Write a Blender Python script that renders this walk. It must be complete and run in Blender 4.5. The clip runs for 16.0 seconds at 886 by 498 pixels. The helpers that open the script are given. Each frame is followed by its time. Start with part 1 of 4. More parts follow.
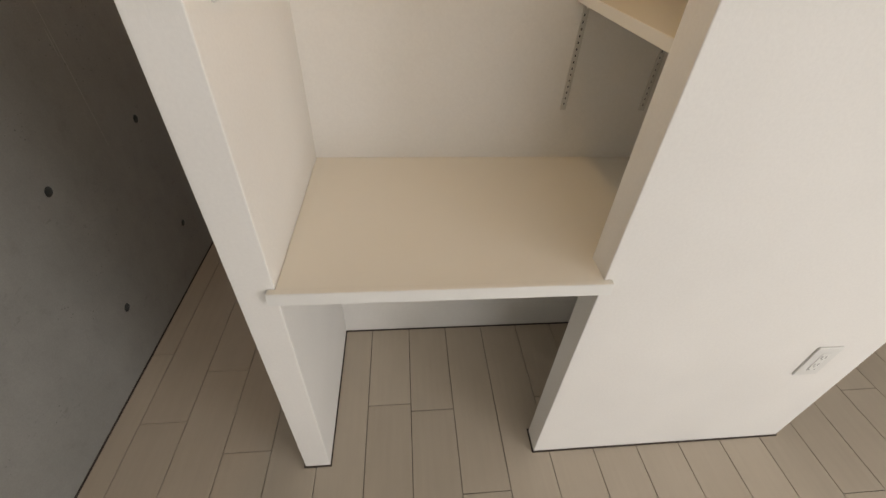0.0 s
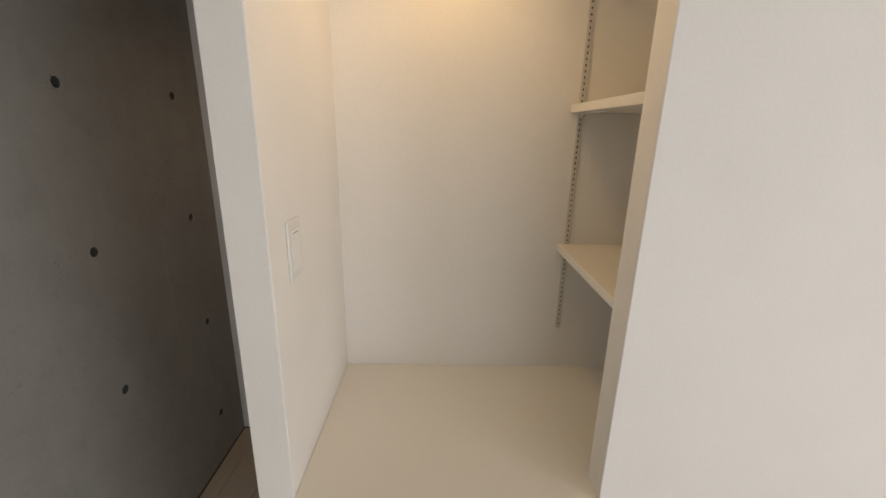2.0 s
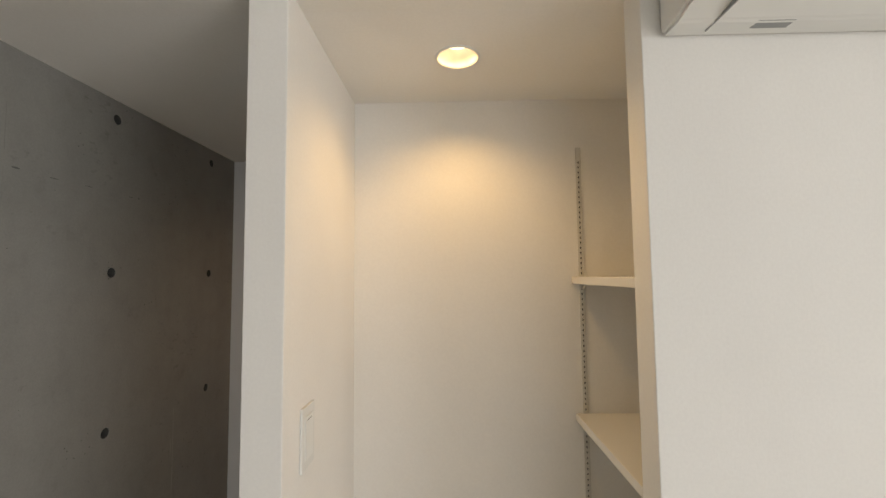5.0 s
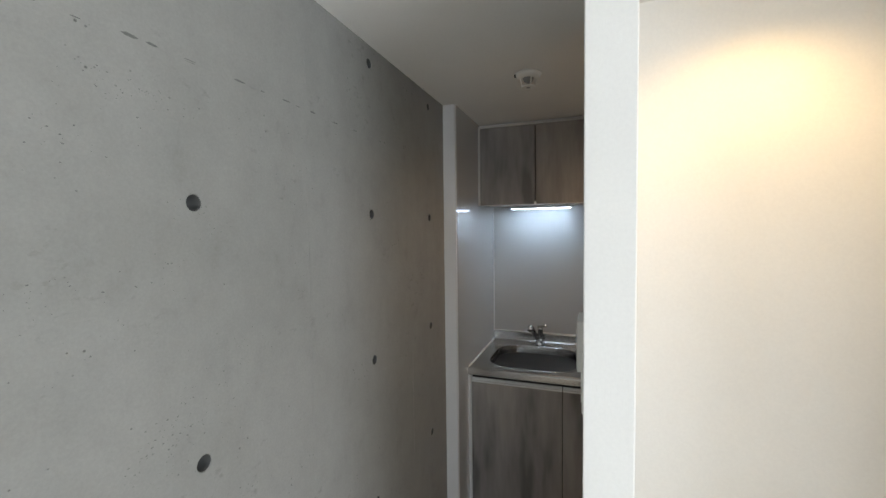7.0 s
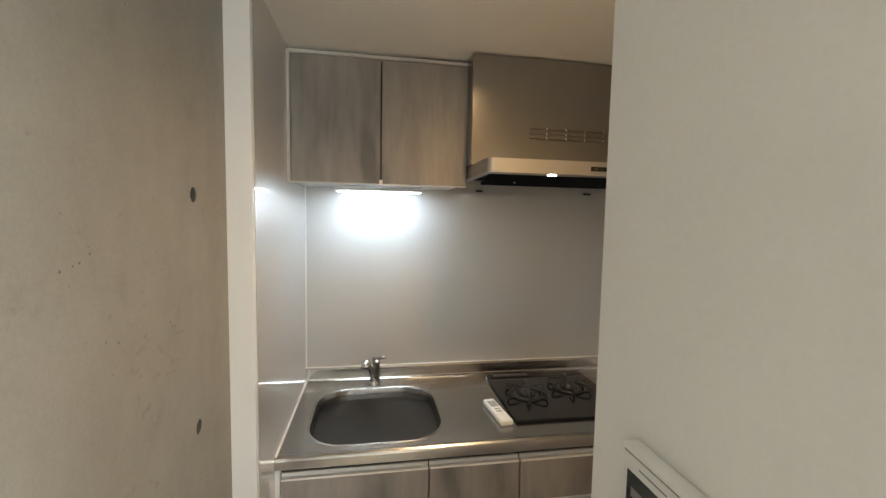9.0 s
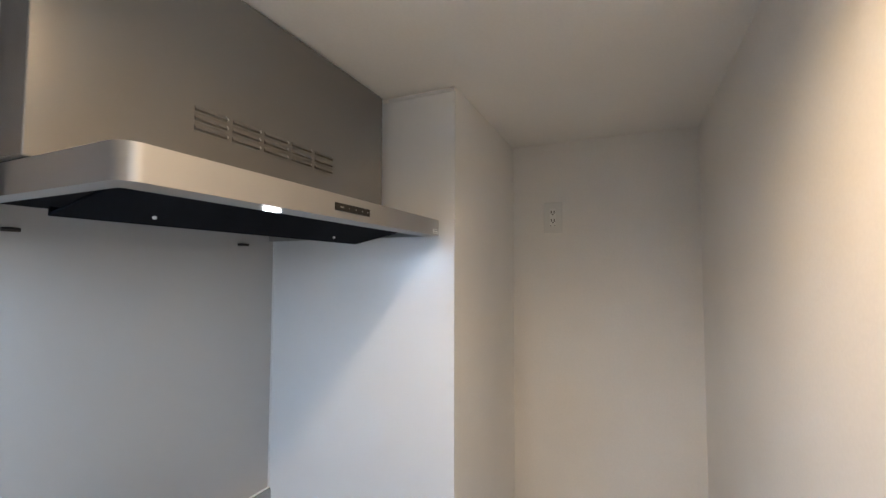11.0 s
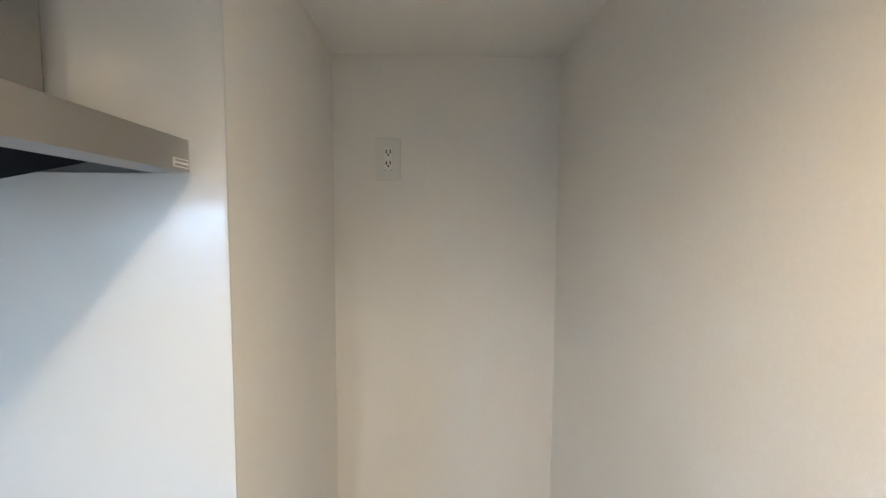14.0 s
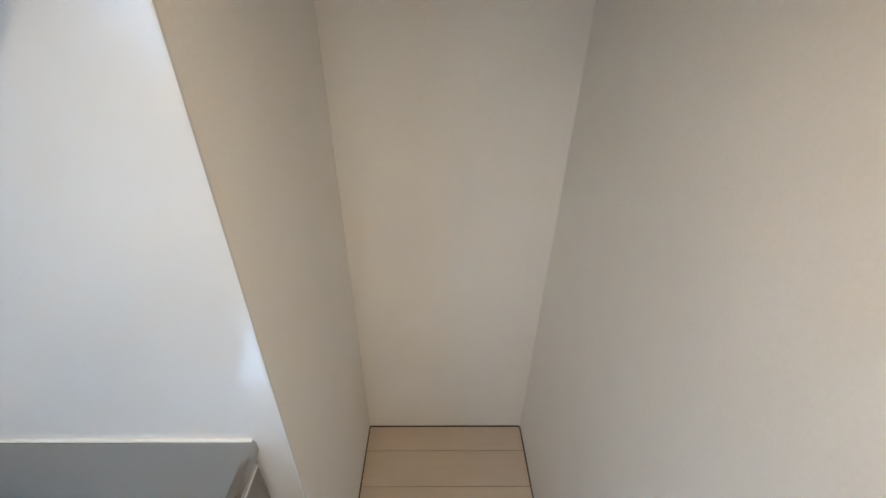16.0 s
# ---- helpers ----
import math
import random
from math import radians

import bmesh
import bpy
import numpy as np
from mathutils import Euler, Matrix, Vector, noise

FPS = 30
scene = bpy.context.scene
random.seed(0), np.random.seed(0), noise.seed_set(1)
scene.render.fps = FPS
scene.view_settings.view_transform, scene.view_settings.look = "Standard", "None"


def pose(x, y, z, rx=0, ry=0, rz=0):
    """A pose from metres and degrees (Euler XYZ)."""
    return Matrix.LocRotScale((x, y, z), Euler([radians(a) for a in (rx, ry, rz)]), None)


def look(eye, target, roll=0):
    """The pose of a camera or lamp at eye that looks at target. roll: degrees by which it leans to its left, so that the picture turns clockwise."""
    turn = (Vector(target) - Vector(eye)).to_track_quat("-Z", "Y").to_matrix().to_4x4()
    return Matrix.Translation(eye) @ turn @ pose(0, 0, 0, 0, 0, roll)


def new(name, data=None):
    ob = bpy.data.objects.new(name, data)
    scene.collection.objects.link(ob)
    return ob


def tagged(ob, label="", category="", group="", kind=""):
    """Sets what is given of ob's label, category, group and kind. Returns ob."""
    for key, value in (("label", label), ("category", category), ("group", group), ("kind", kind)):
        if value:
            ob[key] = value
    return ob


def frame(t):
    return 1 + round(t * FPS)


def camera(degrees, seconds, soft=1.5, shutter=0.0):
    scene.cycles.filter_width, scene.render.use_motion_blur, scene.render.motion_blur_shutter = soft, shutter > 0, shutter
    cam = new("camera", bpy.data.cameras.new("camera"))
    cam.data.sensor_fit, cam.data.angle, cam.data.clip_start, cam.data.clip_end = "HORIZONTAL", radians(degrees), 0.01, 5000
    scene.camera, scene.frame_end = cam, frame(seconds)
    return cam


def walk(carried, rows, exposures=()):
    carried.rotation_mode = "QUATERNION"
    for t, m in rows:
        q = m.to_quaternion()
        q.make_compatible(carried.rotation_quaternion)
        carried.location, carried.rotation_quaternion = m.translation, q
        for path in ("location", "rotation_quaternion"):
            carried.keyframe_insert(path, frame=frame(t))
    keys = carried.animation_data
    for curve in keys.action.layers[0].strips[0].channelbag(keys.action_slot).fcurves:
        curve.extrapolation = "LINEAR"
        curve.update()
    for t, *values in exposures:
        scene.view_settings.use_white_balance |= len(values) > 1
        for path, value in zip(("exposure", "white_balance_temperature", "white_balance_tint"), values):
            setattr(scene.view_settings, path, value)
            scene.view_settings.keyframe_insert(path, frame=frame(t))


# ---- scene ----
cam = camera(94.4, 16.0)
EXPOSURES = [(0.0, -0.34, 7850, 18), (2.0, -0.47, 7700, 18), (3.7, -0.43, 7700, 16), (5.8, -0.34, 7750, 15), (6.5, 0.04, 6800, 12), (7.0, 0.42, 6650, 11), (8.2, 1.26, 7200, 10),
             (10.3, 1.92, 8500, 12), (10.6, 1.98, 7700, 10), (11.0, 2.22, 5750, 10), (11.5, 2.25, 5500, 7), (12.5, 2.47, 5600, 5), (14.0, 2.58, 5600, 4.5), (16.0, 2.34, 5700, 6)]
PATH = [
    (0, (0.316, 0.178, 1.319), (0.499, 1.694, 0.026), 3.2),
    (0.5, (0.358, 0.127, 1.388), (0.454, 1.769, 0.25), 2.5),
    (1, (0.362, 0.095, 1.443), (0.406, 1.856, 0.496), 2.0),
    (1.5, (0.355, 0.069, 1.476), (0.384, 1.923, 0.727), 1.7),
    (2, (0.363, 0.056, 1.501), (0.387, 1.975, 0.939), 1.2),
    (2.5, (0.368, 0.045, 1.517), (0.403, 2.011, 1.148), 0.8),
    (3, (0.368, 0.031, 1.544), (0.415, 2.02, 1.339), 0.4),
    (3.5, (0.365, 0.023, 1.556), (0.42, 2.021, 1.507), 0.1),
    (3.7, (0.364, 0.02, 1.565), (0.424, 2.019, 1.571), -0.1),
    (5.8, (0.369, 0.015, 1.579), (0.059, 1.986, 1.715), -0.2),
    (6, (0.350, 0.012, 1.571), (-0.059, 1.968, 1.658), -0.1),
    (6.2, (0.317, 0.012, 1.558), (-0.184, 1.948, 1.605), -0.2),
    (6.5, (0.239, 0.016, 1.548), (-0.375, 1.919, 1.54), -0.4),
    (6.6, (0.199, 0.029, 1.547), (-0.44, 1.924, 1.516), -0.2),
    (7, (0.015, 0.074, 1.545), (-0.668, 1.952, 1.452), -0.7),
    (7.5, (-0.136, 0.186, 1.547), (-0.702, 2.098, 1.4), -0.3),
    (8, (-0.225, 0.391, 1.547), (-0.549, 2.357, 1.374), 0.0),
    (8.2, (-0.256, 0.476, 1.548), (-0.46, 2.457, 1.368), 0.2),
    (10.3, (-0.295, 1.299, 1.58), (1.08, 2.751, 1.613), 0.9),
    (10.5, (-0.272, 1.364, 1.581), (1.262, 2.647, 1.63), 0.8),
    (10.8, (-0.223, 1.481, 1.604), (1.508, 2.48, 1.685), 0.5),
    (11, (-0.193, 1.53, 1.612), (1.631, 2.345, 1.709), 0.2),
    (11.4, (-0.122, 1.579, 1.613), (1.813, 2.071, 1.722), -0.1),
    (11.5, (-0.103, 1.581, 1.614), (1.847, 2.016, 1.716), -0.2),
    (12, (0.024, 1.607, 1.626), (2.011, 1.807, 1.726), -0.2),
    (12.5, (0.095, 1.633, 1.633), (2.091, 1.708, 1.732), -0.4),
    (13, (0.152, 1.663, 1.648), (2.15, 1.672, 1.727), -0.4),
    (13.5, (0.201, 1.676, 1.642), (2.2, 1.62, 1.653), -0.4),
    (14, (0.238, 1.669, 1.639), (2.232, 1.604, 1.5), 0.3),
    (14.5, (0.275, 1.658, 1.61), (2.243, 1.603, 1.258), -0.2),
    (15, (0.288, 1.64, 1.595), (2.19, 1.624, 0.976), 0.2),
    (15.5, (0.315, 1.656, 1.578), (2.123, 1.627, 0.722), 0.6),
    (16, (0.329, 1.661, 1.588), (2.030, 1.629, 0.535), 0.85),
]
walk(cam, [(t, look(eye, target, roll)) for t, eye, target, roll in PATH], exposures=EXPOSURES)

# light: sky through the room's window and an added south one, two warm downlights, a cool lamp under the cabinet, the
# hood's lamp
world = bpy.data.worlds.new("world")
scene.world = world
world.use_nodes = True
_wn = world.node_tree
_sky = _wn.nodes.new("ShaderNodeTexSky")
_sky.sky_type = "NISHITA"
_sky.sun_disc = False
_sky.sun_elevation, _sky.sun_rotation = radians(38), radians(20)
_wn.nodes["Background"].inputs[1].default_value = 0.1
_wn.links.new(_sky.outputs[0], _wn.nodes["Background"].inputs[0])


def lamp(name, kind, m, power, color, **more):
    data = bpy.data.lights.new(name, kind)
    data.energy, data.color = power, color
    for k, v in more.items():
        if k == "size":
            data.size = v
        elif k == "size_y":
            data.shape, data.size_y = "RECTANGLE", v
        elif k == "angle":
            data.angle = v
        elif k == "cone":
            data.spot_size, data.spot_blend = v
        elif k == "soft":
            data.shadow_soft_size = v
    ob = new(name, data)
    ob.matrix_world = m
    return ob


WARM, DAY = (1.0, 0.67, 0.28), (0.79, 0.895, 1.0)
ROOM_Z, LOW_Z = 2.40, 2.105
SOUTH_Y, EAST_X = -3.0, 3.1
lamp("sun", "SUN", look((2, 9, 8), (0, 0, 0)), 3.0, (1.0, 0.95, 0.88), angle=radians(0.5))
lamp("window_daylight", "AREA", look((EAST_X - 0.06, -1.55, 1.10), (0, -1.55, 1.10)), 74, DAY, size=1.9, size_y=2.0)
# fill from an assumed, unseen south window, to brighten the front wall
lamp("south_fill_daylight", "AREA", look((1.15, SOUTH_Y + 0.06, 1.10), (1.15, 0, 1.10)), 20, DAY, size=1.5, size_y=2.0)
lamp("closet_lamp", "SPOT", look((0.386, 0.98, 2.118), (0.386, 0.98001, 0)), 7.8, WARM, cone=(radians(146), 0.8), soft=0.03)
lamp("passage_lamp", "SPOT", look((0.105, 1.64, 2.118), (0.105, 1.64001, 0)), 6.5, (1.0, 0.67, 0.37), cone=(radians(163), 0.85), soft=0.03)
lamp("hood_lamp", "AREA", look((0.25, 2.0, 1.690), (0.25, 2.0001, 0)), 0.35, (1.0, 0.97, 0.9), size=0.04, size_y=0.015)


# ---- materials ----
def mat(name, color, rough=0.6, metal=0.0, spec=0.5, coat=0.0):
    m = bpy.data.materials.new(name)
    m.use_nodes = True
    b = m.node_tree.nodes["Principled BSDF"]
    b.inputs["Base Color"].default_value = (*color, 1)
    b.inputs["Roughness"].default_value = rough
    b.inputs["Metallic"].default_value = metal
    b.inputs["Specular IOR Level"].default_value = spec
    b.inputs["Coat Weight"].default_value = coat
    return m, m.node_tree, b


def node(nt, kind, **values):
    n = nt.nodes.new(kind)
    for k, v in values.items():
        n.inputs[k].default_value = v
    return n


def coords(nt, scale=(1, 1, 1)):
    tc = nt.nodes.new("ShaderNodeTexCoord")
    mp = nt.nodes.new("ShaderNodeMapping")
    mp.inputs["Scale"].default_value = scale
    nt.links.new(tc.outputs["Object"], mp.inputs["Vector"])
    return mp.outputs["Vector"]


def ramp(nt, source, stops):
    r = nt.nodes.new("ShaderNodeValToRGB")
    while len(r.color_ramp.elements) < len(stops):
        r.color_ramp.elements.new(0.5)
    for e, (p, c) in zip(r.color_ramp.elements, stops):
        e.position, e.color = p, (*c, 1) if len(c) == 3 else c
    nt.links.new(source, r.inputs[0])
    return r.outputs[0]


def noise_tex(nt, vec, scale, detail=4, rough=0.55):
    n = node(nt, "ShaderNodeTexNoise", Scale=scale, Detail=detail, Roughness=rough)
    nt.links.new(vec, n.inputs["Vector"])
    return n.outputs["Fac"]


def mixed(nt, a, b, fac, mode="MULTIPLY"):
    x = nt.nodes.new("ShaderNodeMix")
    x.data_type, x.blend_type = "RGBA", mode
    x.inputs[0].default_value = fac if not hasattr(fac, "node") else 1
    if hasattr(fac, "node"):
        nt.links.new(fac, x.inputs[0])
    nt.links.new(a, x.inputs[6])
    nt.links.new(b, x.inputs[7])
    return x.outputs[2]


def bump(nt, b, source, strength, distance=0.002, after=None):
    k = node(nt, "ShaderNodeBump", Strength=strength, Distance=distance)
    nt.links.new(source, k.inputs["Height"])
    if after is not None:
        nt.links.new(after, k.inputs["Normal"])
    nt.links.new(k.outputs[0], b.inputs["Normal"])
    return k.outputs[0]


def paper(name, color):
    """Vinyl wall cloth: fine crêpe relief, faint large unevenness."""
    m, nt, b = mat(name, color, 0.82, spec=0.25)
    v = coords(nt)
    big = ramp(nt, noise_tex(nt, v, 2.3, 3), [(0.3, [c * 0.965 for c in color]), (0.7, [min(1, c * 1.02) for c in color])])
    fine = ramp(nt, noise_tex(nt, v, 160, 3), [(0.35, (0.975, 0.975, 0.975)), (0.65, (1, 1, 1))])
    nt.links.new(mixed(nt, big, fine, 1.0), b.inputs["Base Color"])
    n1 = bump(nt, b, noise_tex(nt, coords(nt, (1, 1, 0.35)), 420, 3, 0.7), 0.35, 0.0006)
    bump(nt, b, noise_tex(nt, v, 26, 4, 0.6), 0.22, 0.0016, n1)
    return m


M_PAPER = paper("wall_paper", (0.86, 0.845, 0.81))
M_CEIL = paper("ceiling_paper", (0.86, 0.85, 0.82))
M_SHELF = mat("shelf_melamine", (0.80, 0.77, 0.70), 0.24)[0]
M_EDGE = mat("edge_grey", (0.60, 0.60, 0.59), 0.4)[0]
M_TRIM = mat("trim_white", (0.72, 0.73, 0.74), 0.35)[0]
M_GAP = mat("joint_brown", (0.045, 0.03, 0.022), 0.8)[0]
M_WHITE = mat("plastic_white", (0.82, 0.82, 0.79), 0.32)[0]
M_PLATE = mat("plate_white", (0.76, 0.76, 0.73), 0.38)[0]
M_DARK = mat("plastic_black", (0.012, 0.012, 0.013), 0.35)[0]
M_GREY = mat("plastic_grey", (0.30, 0.31, 0.31), 0.45)[0]
# slot colour lightened to show bright light washing the slots out
M_WASHEDSLOT = mat("outlet_slot_washed_out", (0.45, 0.44, 0.42), 0.5)[0]
M_STRIP = mat("matt_black_strip", (0.012, 0.012, 0.012), 0.5, spec=0.25)[0]
M_MARK = mat("button_print", (0.22, 0.21, 0.20), 0.6)[0]
M_KEYBLUE = mat("key_grey_blue", (0.20, 0.25, 0.30), 0.4)[0]
M_LCD = mat("display_glass", (0.03, 0.035, 0.035), 0.12)[0]
M_RAIL = mat("rail_white_metal", (0.66, 0.65, 0.61), 0.4, 0.2)[0]
M_CHROME = mat("chrome", (0.60, 0.61, 0.62), 0.08, 1.0)[0]
M_IRON = mat("cast_iron", (0.018, 0.018, 0.019), 0.38)[0]
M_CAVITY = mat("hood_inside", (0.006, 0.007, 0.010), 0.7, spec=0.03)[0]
M_SUB = mat("underlay", (0.05, 0.035, 0.025), 0.9)[0]
M_SLOT = mat("vent_slot_grey", (0.09, 0.09, 0.088), 0.5)[0]
M_GLASSTOP = mat("stove_glass", (0.008, 0.008, 0.009), 0.07, spec=0.6)[0]


def emit(name, color, strength):
    m, nt, b = mat(name, (0.9, 0.9, 0.9), 0.5)
    b.inputs["Emission Color"].default_value = (*color, 1)
    b.inputs["Emission Strength"].default_value = strength
    return m


M_GLOW_WARM = emit("downlight_glow", (1.0, 0.80, 0.52), 3.2)
M_GLOW_COOL = emit("lamp_bar_glow", (0.58, 0.78, 1.0), 34.0)
M_GLOW_HOOD = emit("hood_lamp_glow", (1.0, 0.98, 0.94), 8.0)
M_REFLECTOR = mat("downlight_reflector", (0.86, 0.83, 0.76), 0.3)[0]


def make_concrete():
    m, nt, b = mat("concrete", (0.33, 0.33, 0.31), 0.72, spec=0.35)
    v = coords(nt)
    cloud = ramp(nt, noise_tex(nt, v, 1.7, 6, 0.62), [(0.28, (0.268, 0.262, 0.245)), (0.5, (0.305, 0.299, 0.281)), (0.75, (0.334, 0.328, 0.310))])
    mottle = ramp(nt, noise_tex(nt, coords(nt, (1, 1, 0.8)), 13, 8, 0.72), [(0.28, (0.84, 0.84, 0.84)), (0.42, (0.96, 0.96, 0.96)), (0.62, (1.02, 1.02, 1.02))])
    c = mixed(nt, cloud, mottle, 1.0)
    streak = ramp(nt, noise_tex(nt, coords(nt, (1, 1, 0.06)), 9, 4), [(0.35, (0.965, 0.965, 0.965)), (0.6, (1, 1, 1))])
    c = mixed(nt, c, streak, 1.0)
    fine = ramp(nt, noise_tex(nt, v, 210, 3, 0.7), [(0.3, (0.93, 0.93, 0.93)), (0.7, (1.03, 1.03, 1.03))])
    c = mixed(nt, c, fine, 1.0)
    vo = node(nt, "ShaderNodeTexVoronoi", Scale=70.0, Randomness=1.0)
    nt.links.new(v, vo.inputs["Vector"])
    size = node(nt, "ShaderNodeMath")
    size.operation = "ADD"
    nt.links.new(vo.outputs["Distance"], size.inputs[0])
    where = ramp(nt, noise_tex(nt, v, 5.5, 3, 0.6), [(0.47, (0.5, 0.5, 0.5)), (0.62, (0, 0, 0))])
    nt.links.new(where, size.inputs[1])
    pits = ramp(nt, size.outputs[0], [(0.10, (0, 0, 0)), (0.17, (1, 1, 1))])
    dark = ramp(nt, pits, [(0.0, (0.48, 0.48, 0.48)), (1.0, (1, 1, 1))])
    c = mixed(nt, c, dark, 1.0)
    smear = noise_tex(nt, coords(nt, (1, 0.75, 1.3)), 46, 4, 0.6)
    patch = node(nt, "ShaderNodeMath")
    patch.operation = "MULTIPLY"
    nt.links.new(smear, patch.inputs[0])
    nt.links.new(ramp(nt, noise_tex(nt, coords(nt, (1, 1, 1.4)), 3.1, 4, 0.65), [(0.44, (0.72, 0.72, 0.72)), (0.62, (1, 1, 1))]), patch.inputs[1])
    marks = ramp(nt, patch.outputs[0], [(0.575, (1, 1, 1)), (0.70, (0.80, 0.80, 0.80))])
    nt.links.new(mixed(nt, c, marks, 1.0), b.inputs["Base Color"])
    n1 = bump(nt, b, pits, 0.6, 0.002)
    n2 = bump(nt, b, noise_tex(nt, v, 190, 4, 0.7), 0.16, 0.0008, n1)
    bump(nt, b, noise_tex(nt, v, 7, 4), 0.25, 0.003, n2)
    return m


M_CONCRETE = make_concrete()
M_PIT = mat("concrete_pit", (0.16, 0.16, 0.152), 0.95, spec=0.1)[0]
M_SCRATCH = mat("scratched_concrete", (0.42, 0.41, 0.39), 0.9, spec=0.1)[0]
M_HOLE = mat("tie_hole_mortar", (0.075, 0.075, 0.072), 0.9, spec=0.1)[0]


def make_plank():
    m, nt, b = mat("floor_plank", (0.5, 0.44, 0.36), 0.42, spec=0.4)
    info = nt.nodes.new("ShaderNodeObjectInfo")
    shift = node(nt, "ShaderNodeMath")
    shift.operation = "MULTIPLY"
    shift.inputs[1].default_value = 37.0
    nt.links.new(info.outputs["Random"], shift.inputs[0])
    tc = nt.nodes.new("ShaderNodeTexCoord")
    comb = nt.nodes.new("ShaderNodeCombineXYZ")
    for k in range(3):
        nt.links.new(shift.outputs[0], comb.inputs[k])
    add = nt.nodes.new("ShaderNodeVectorMath")
    nt.links.new(tc.outputs["Object"], add.inputs[0])
    nt.links.new(comb.outputs[0], add.inputs[1])
    mp = nt.nodes.new("ShaderNodeMapping")
    mp.inputs["Scale"].default_value = (1, 0.07, 1)
    nt.links.new(add.outputs[0], mp.inputs[0])
    grain = ramp(nt, noise_tex(nt, mp.outputs[0], 60, 6, 0.6), [(0.3, (0.54, 0.458, 0.365)), (0.55, (0.56, 0.478, 0.382)), (0.8, (0.58, 0.498, 0.40))])
    tone = ramp(nt, info.outputs["Random"], [(0.0, (0.93, 0.925, 0.92)), (1.0, (1, 1, 1))])
    c = mixed(nt, grain, tone, 1.0)
    blot = ramp(nt, noise_tex(nt, add.outputs[0], 7, 3), [(0.3, (0.95, 0.95, 0.95)), (0.7, (1, 1, 1))])
    nt.links.new(mixed(nt, c, blot, 1.0), b.inputs["Base Color"])
    bump(nt, b, noise_tex(nt, mp.outputs[0], 160, 3), 0.12, 0.0005)
    return m


M_PLANK = make_plank()


def make_greywood():
    m, nt, b = mat("grey_wood_decor", (0.2, 0.18, 0.165), 0.42, spec=0.5)
    v = coords(nt, (1, 1, 0.10))
    w = coords(nt, (1, 1, 0.22))
    cloud = ramp(nt, noise_tex(nt, w, 7.5, 3, 0.5), [(0.36, (0.140, 0.134, 0.137)), (0.45, (0.235, 0.223, 0.222)), (0.62, (0.335, 0.315, 0.306))])
    grain = ramp(nt, noise_tex(nt, v, 80, 6, 0.6), [(0.3, (0.88, 0.88, 0.88)), (0.65, (1, 1, 1))])
    nt.links.new(mixed(nt, cloud, grain, 1.0), b.inputs["Base Color"])
    bump(nt, b, noise_tex(nt, v, 130, 3), 0.08, 0.0004)
    return m


M_WOOD = make_greywood()


def make_steel(name, color, rough, scale):
    m, nt, b = mat(name, color, rough, 1.0)
    v = coords(nt, scale)
    r = ramp(nt, noise_tex(nt, v, 240, 3), [(0.3, (rough * 0.93,) * 3), (0.7, (rough * 1.07,) * 3)])
    nt.links.new(r, b.inputs["Roughness"])
    bump(nt, b, noise_tex(nt, v, 300, 2), 0.012, 0.00005)
    return m


M_STEEL = make_steel("brushed_steel", (0.42, 0.41, 0.40), 0.24, (0.02, 1, 1))
M_BOWL = make_steel("sink_steel", (0.24, 0.24, 0.24), 0.26, (1, 1, 1))
M_HOOD = mat("hood_silver_paint", (0.40, 0.395, 0.385), 0.36, 0.75)[0]
M_HOODBOX = mat("hood_box_paint", (0.28, 0.275, 0.265), 0.24, 0.6)[0]
M_PANEL, _, _pb = mat("kitchen_panel_gloss", (0.47, 0.47, 0.465), 0.42, 0.1, spec=0.5, coat=0.45)
_pb.inputs["Coat Roughness"].default_value = 0.12
M_PANELSIDE, _, _ps = mat("kitchen_side_panel_gloss", (0.47, 0.47, 0.465), 0.34, 0.1, spec=0.6, coat=1.0)
_ps.inputs["Coat Roughness"].default_value = 0.03
_ps.inputs["Coat IOR"].default_value = 1.8
M_PANELW, _, _pw = mat("kitchen_panel_white", (0.80, 0.815, 0.83), 0.3, spec=0.6, coat=1.0)
_pw.inputs["Coat Roughness"].default_value = 0.17
_pw.inputs["Coat IOR"].default_value = 1.9


# ---- mesh helpers ----
def mesh_ob(name, bm, material, parent=None, smooth=False):
    me = bpy.data.meshes.new(name)
    bm.to_mesh(me)
    bm.free()
    for mt in material if isinstance(material, (list, tuple)) else [material]:
        me.materials.append(mt)
    if smooth:
        for p in me.polygons:
            p.use_smooth = True
    ob = new(name, me)
    if parent:
        ob.parent = parent
    return ob


def sharpen(bm, limit=30):
    """Smooth faces, with the edges sharper than the limit kept crisp."""
    for f in bm.faces:
        f.smooth = True
    for e in bm.edges:
        e.smooth = len(e.link_faces) == 2 and e.calc_face_angle(0) < radians(limit)
    return bm


def part(name, bm, material, parent, label="", smooth=False):
    return tagged(mesh_ob(name, bm, material, parent, smooth), label)


def structure(name, bm, material, label, parent=None):
    return tagged(mesh_ob(name, bm, material, parent), label, kind="structure")


def thing(name, at, label, category, group=""):
    ob = new(name)
    ob.location = at
    return tagged(ob, label, category, group)


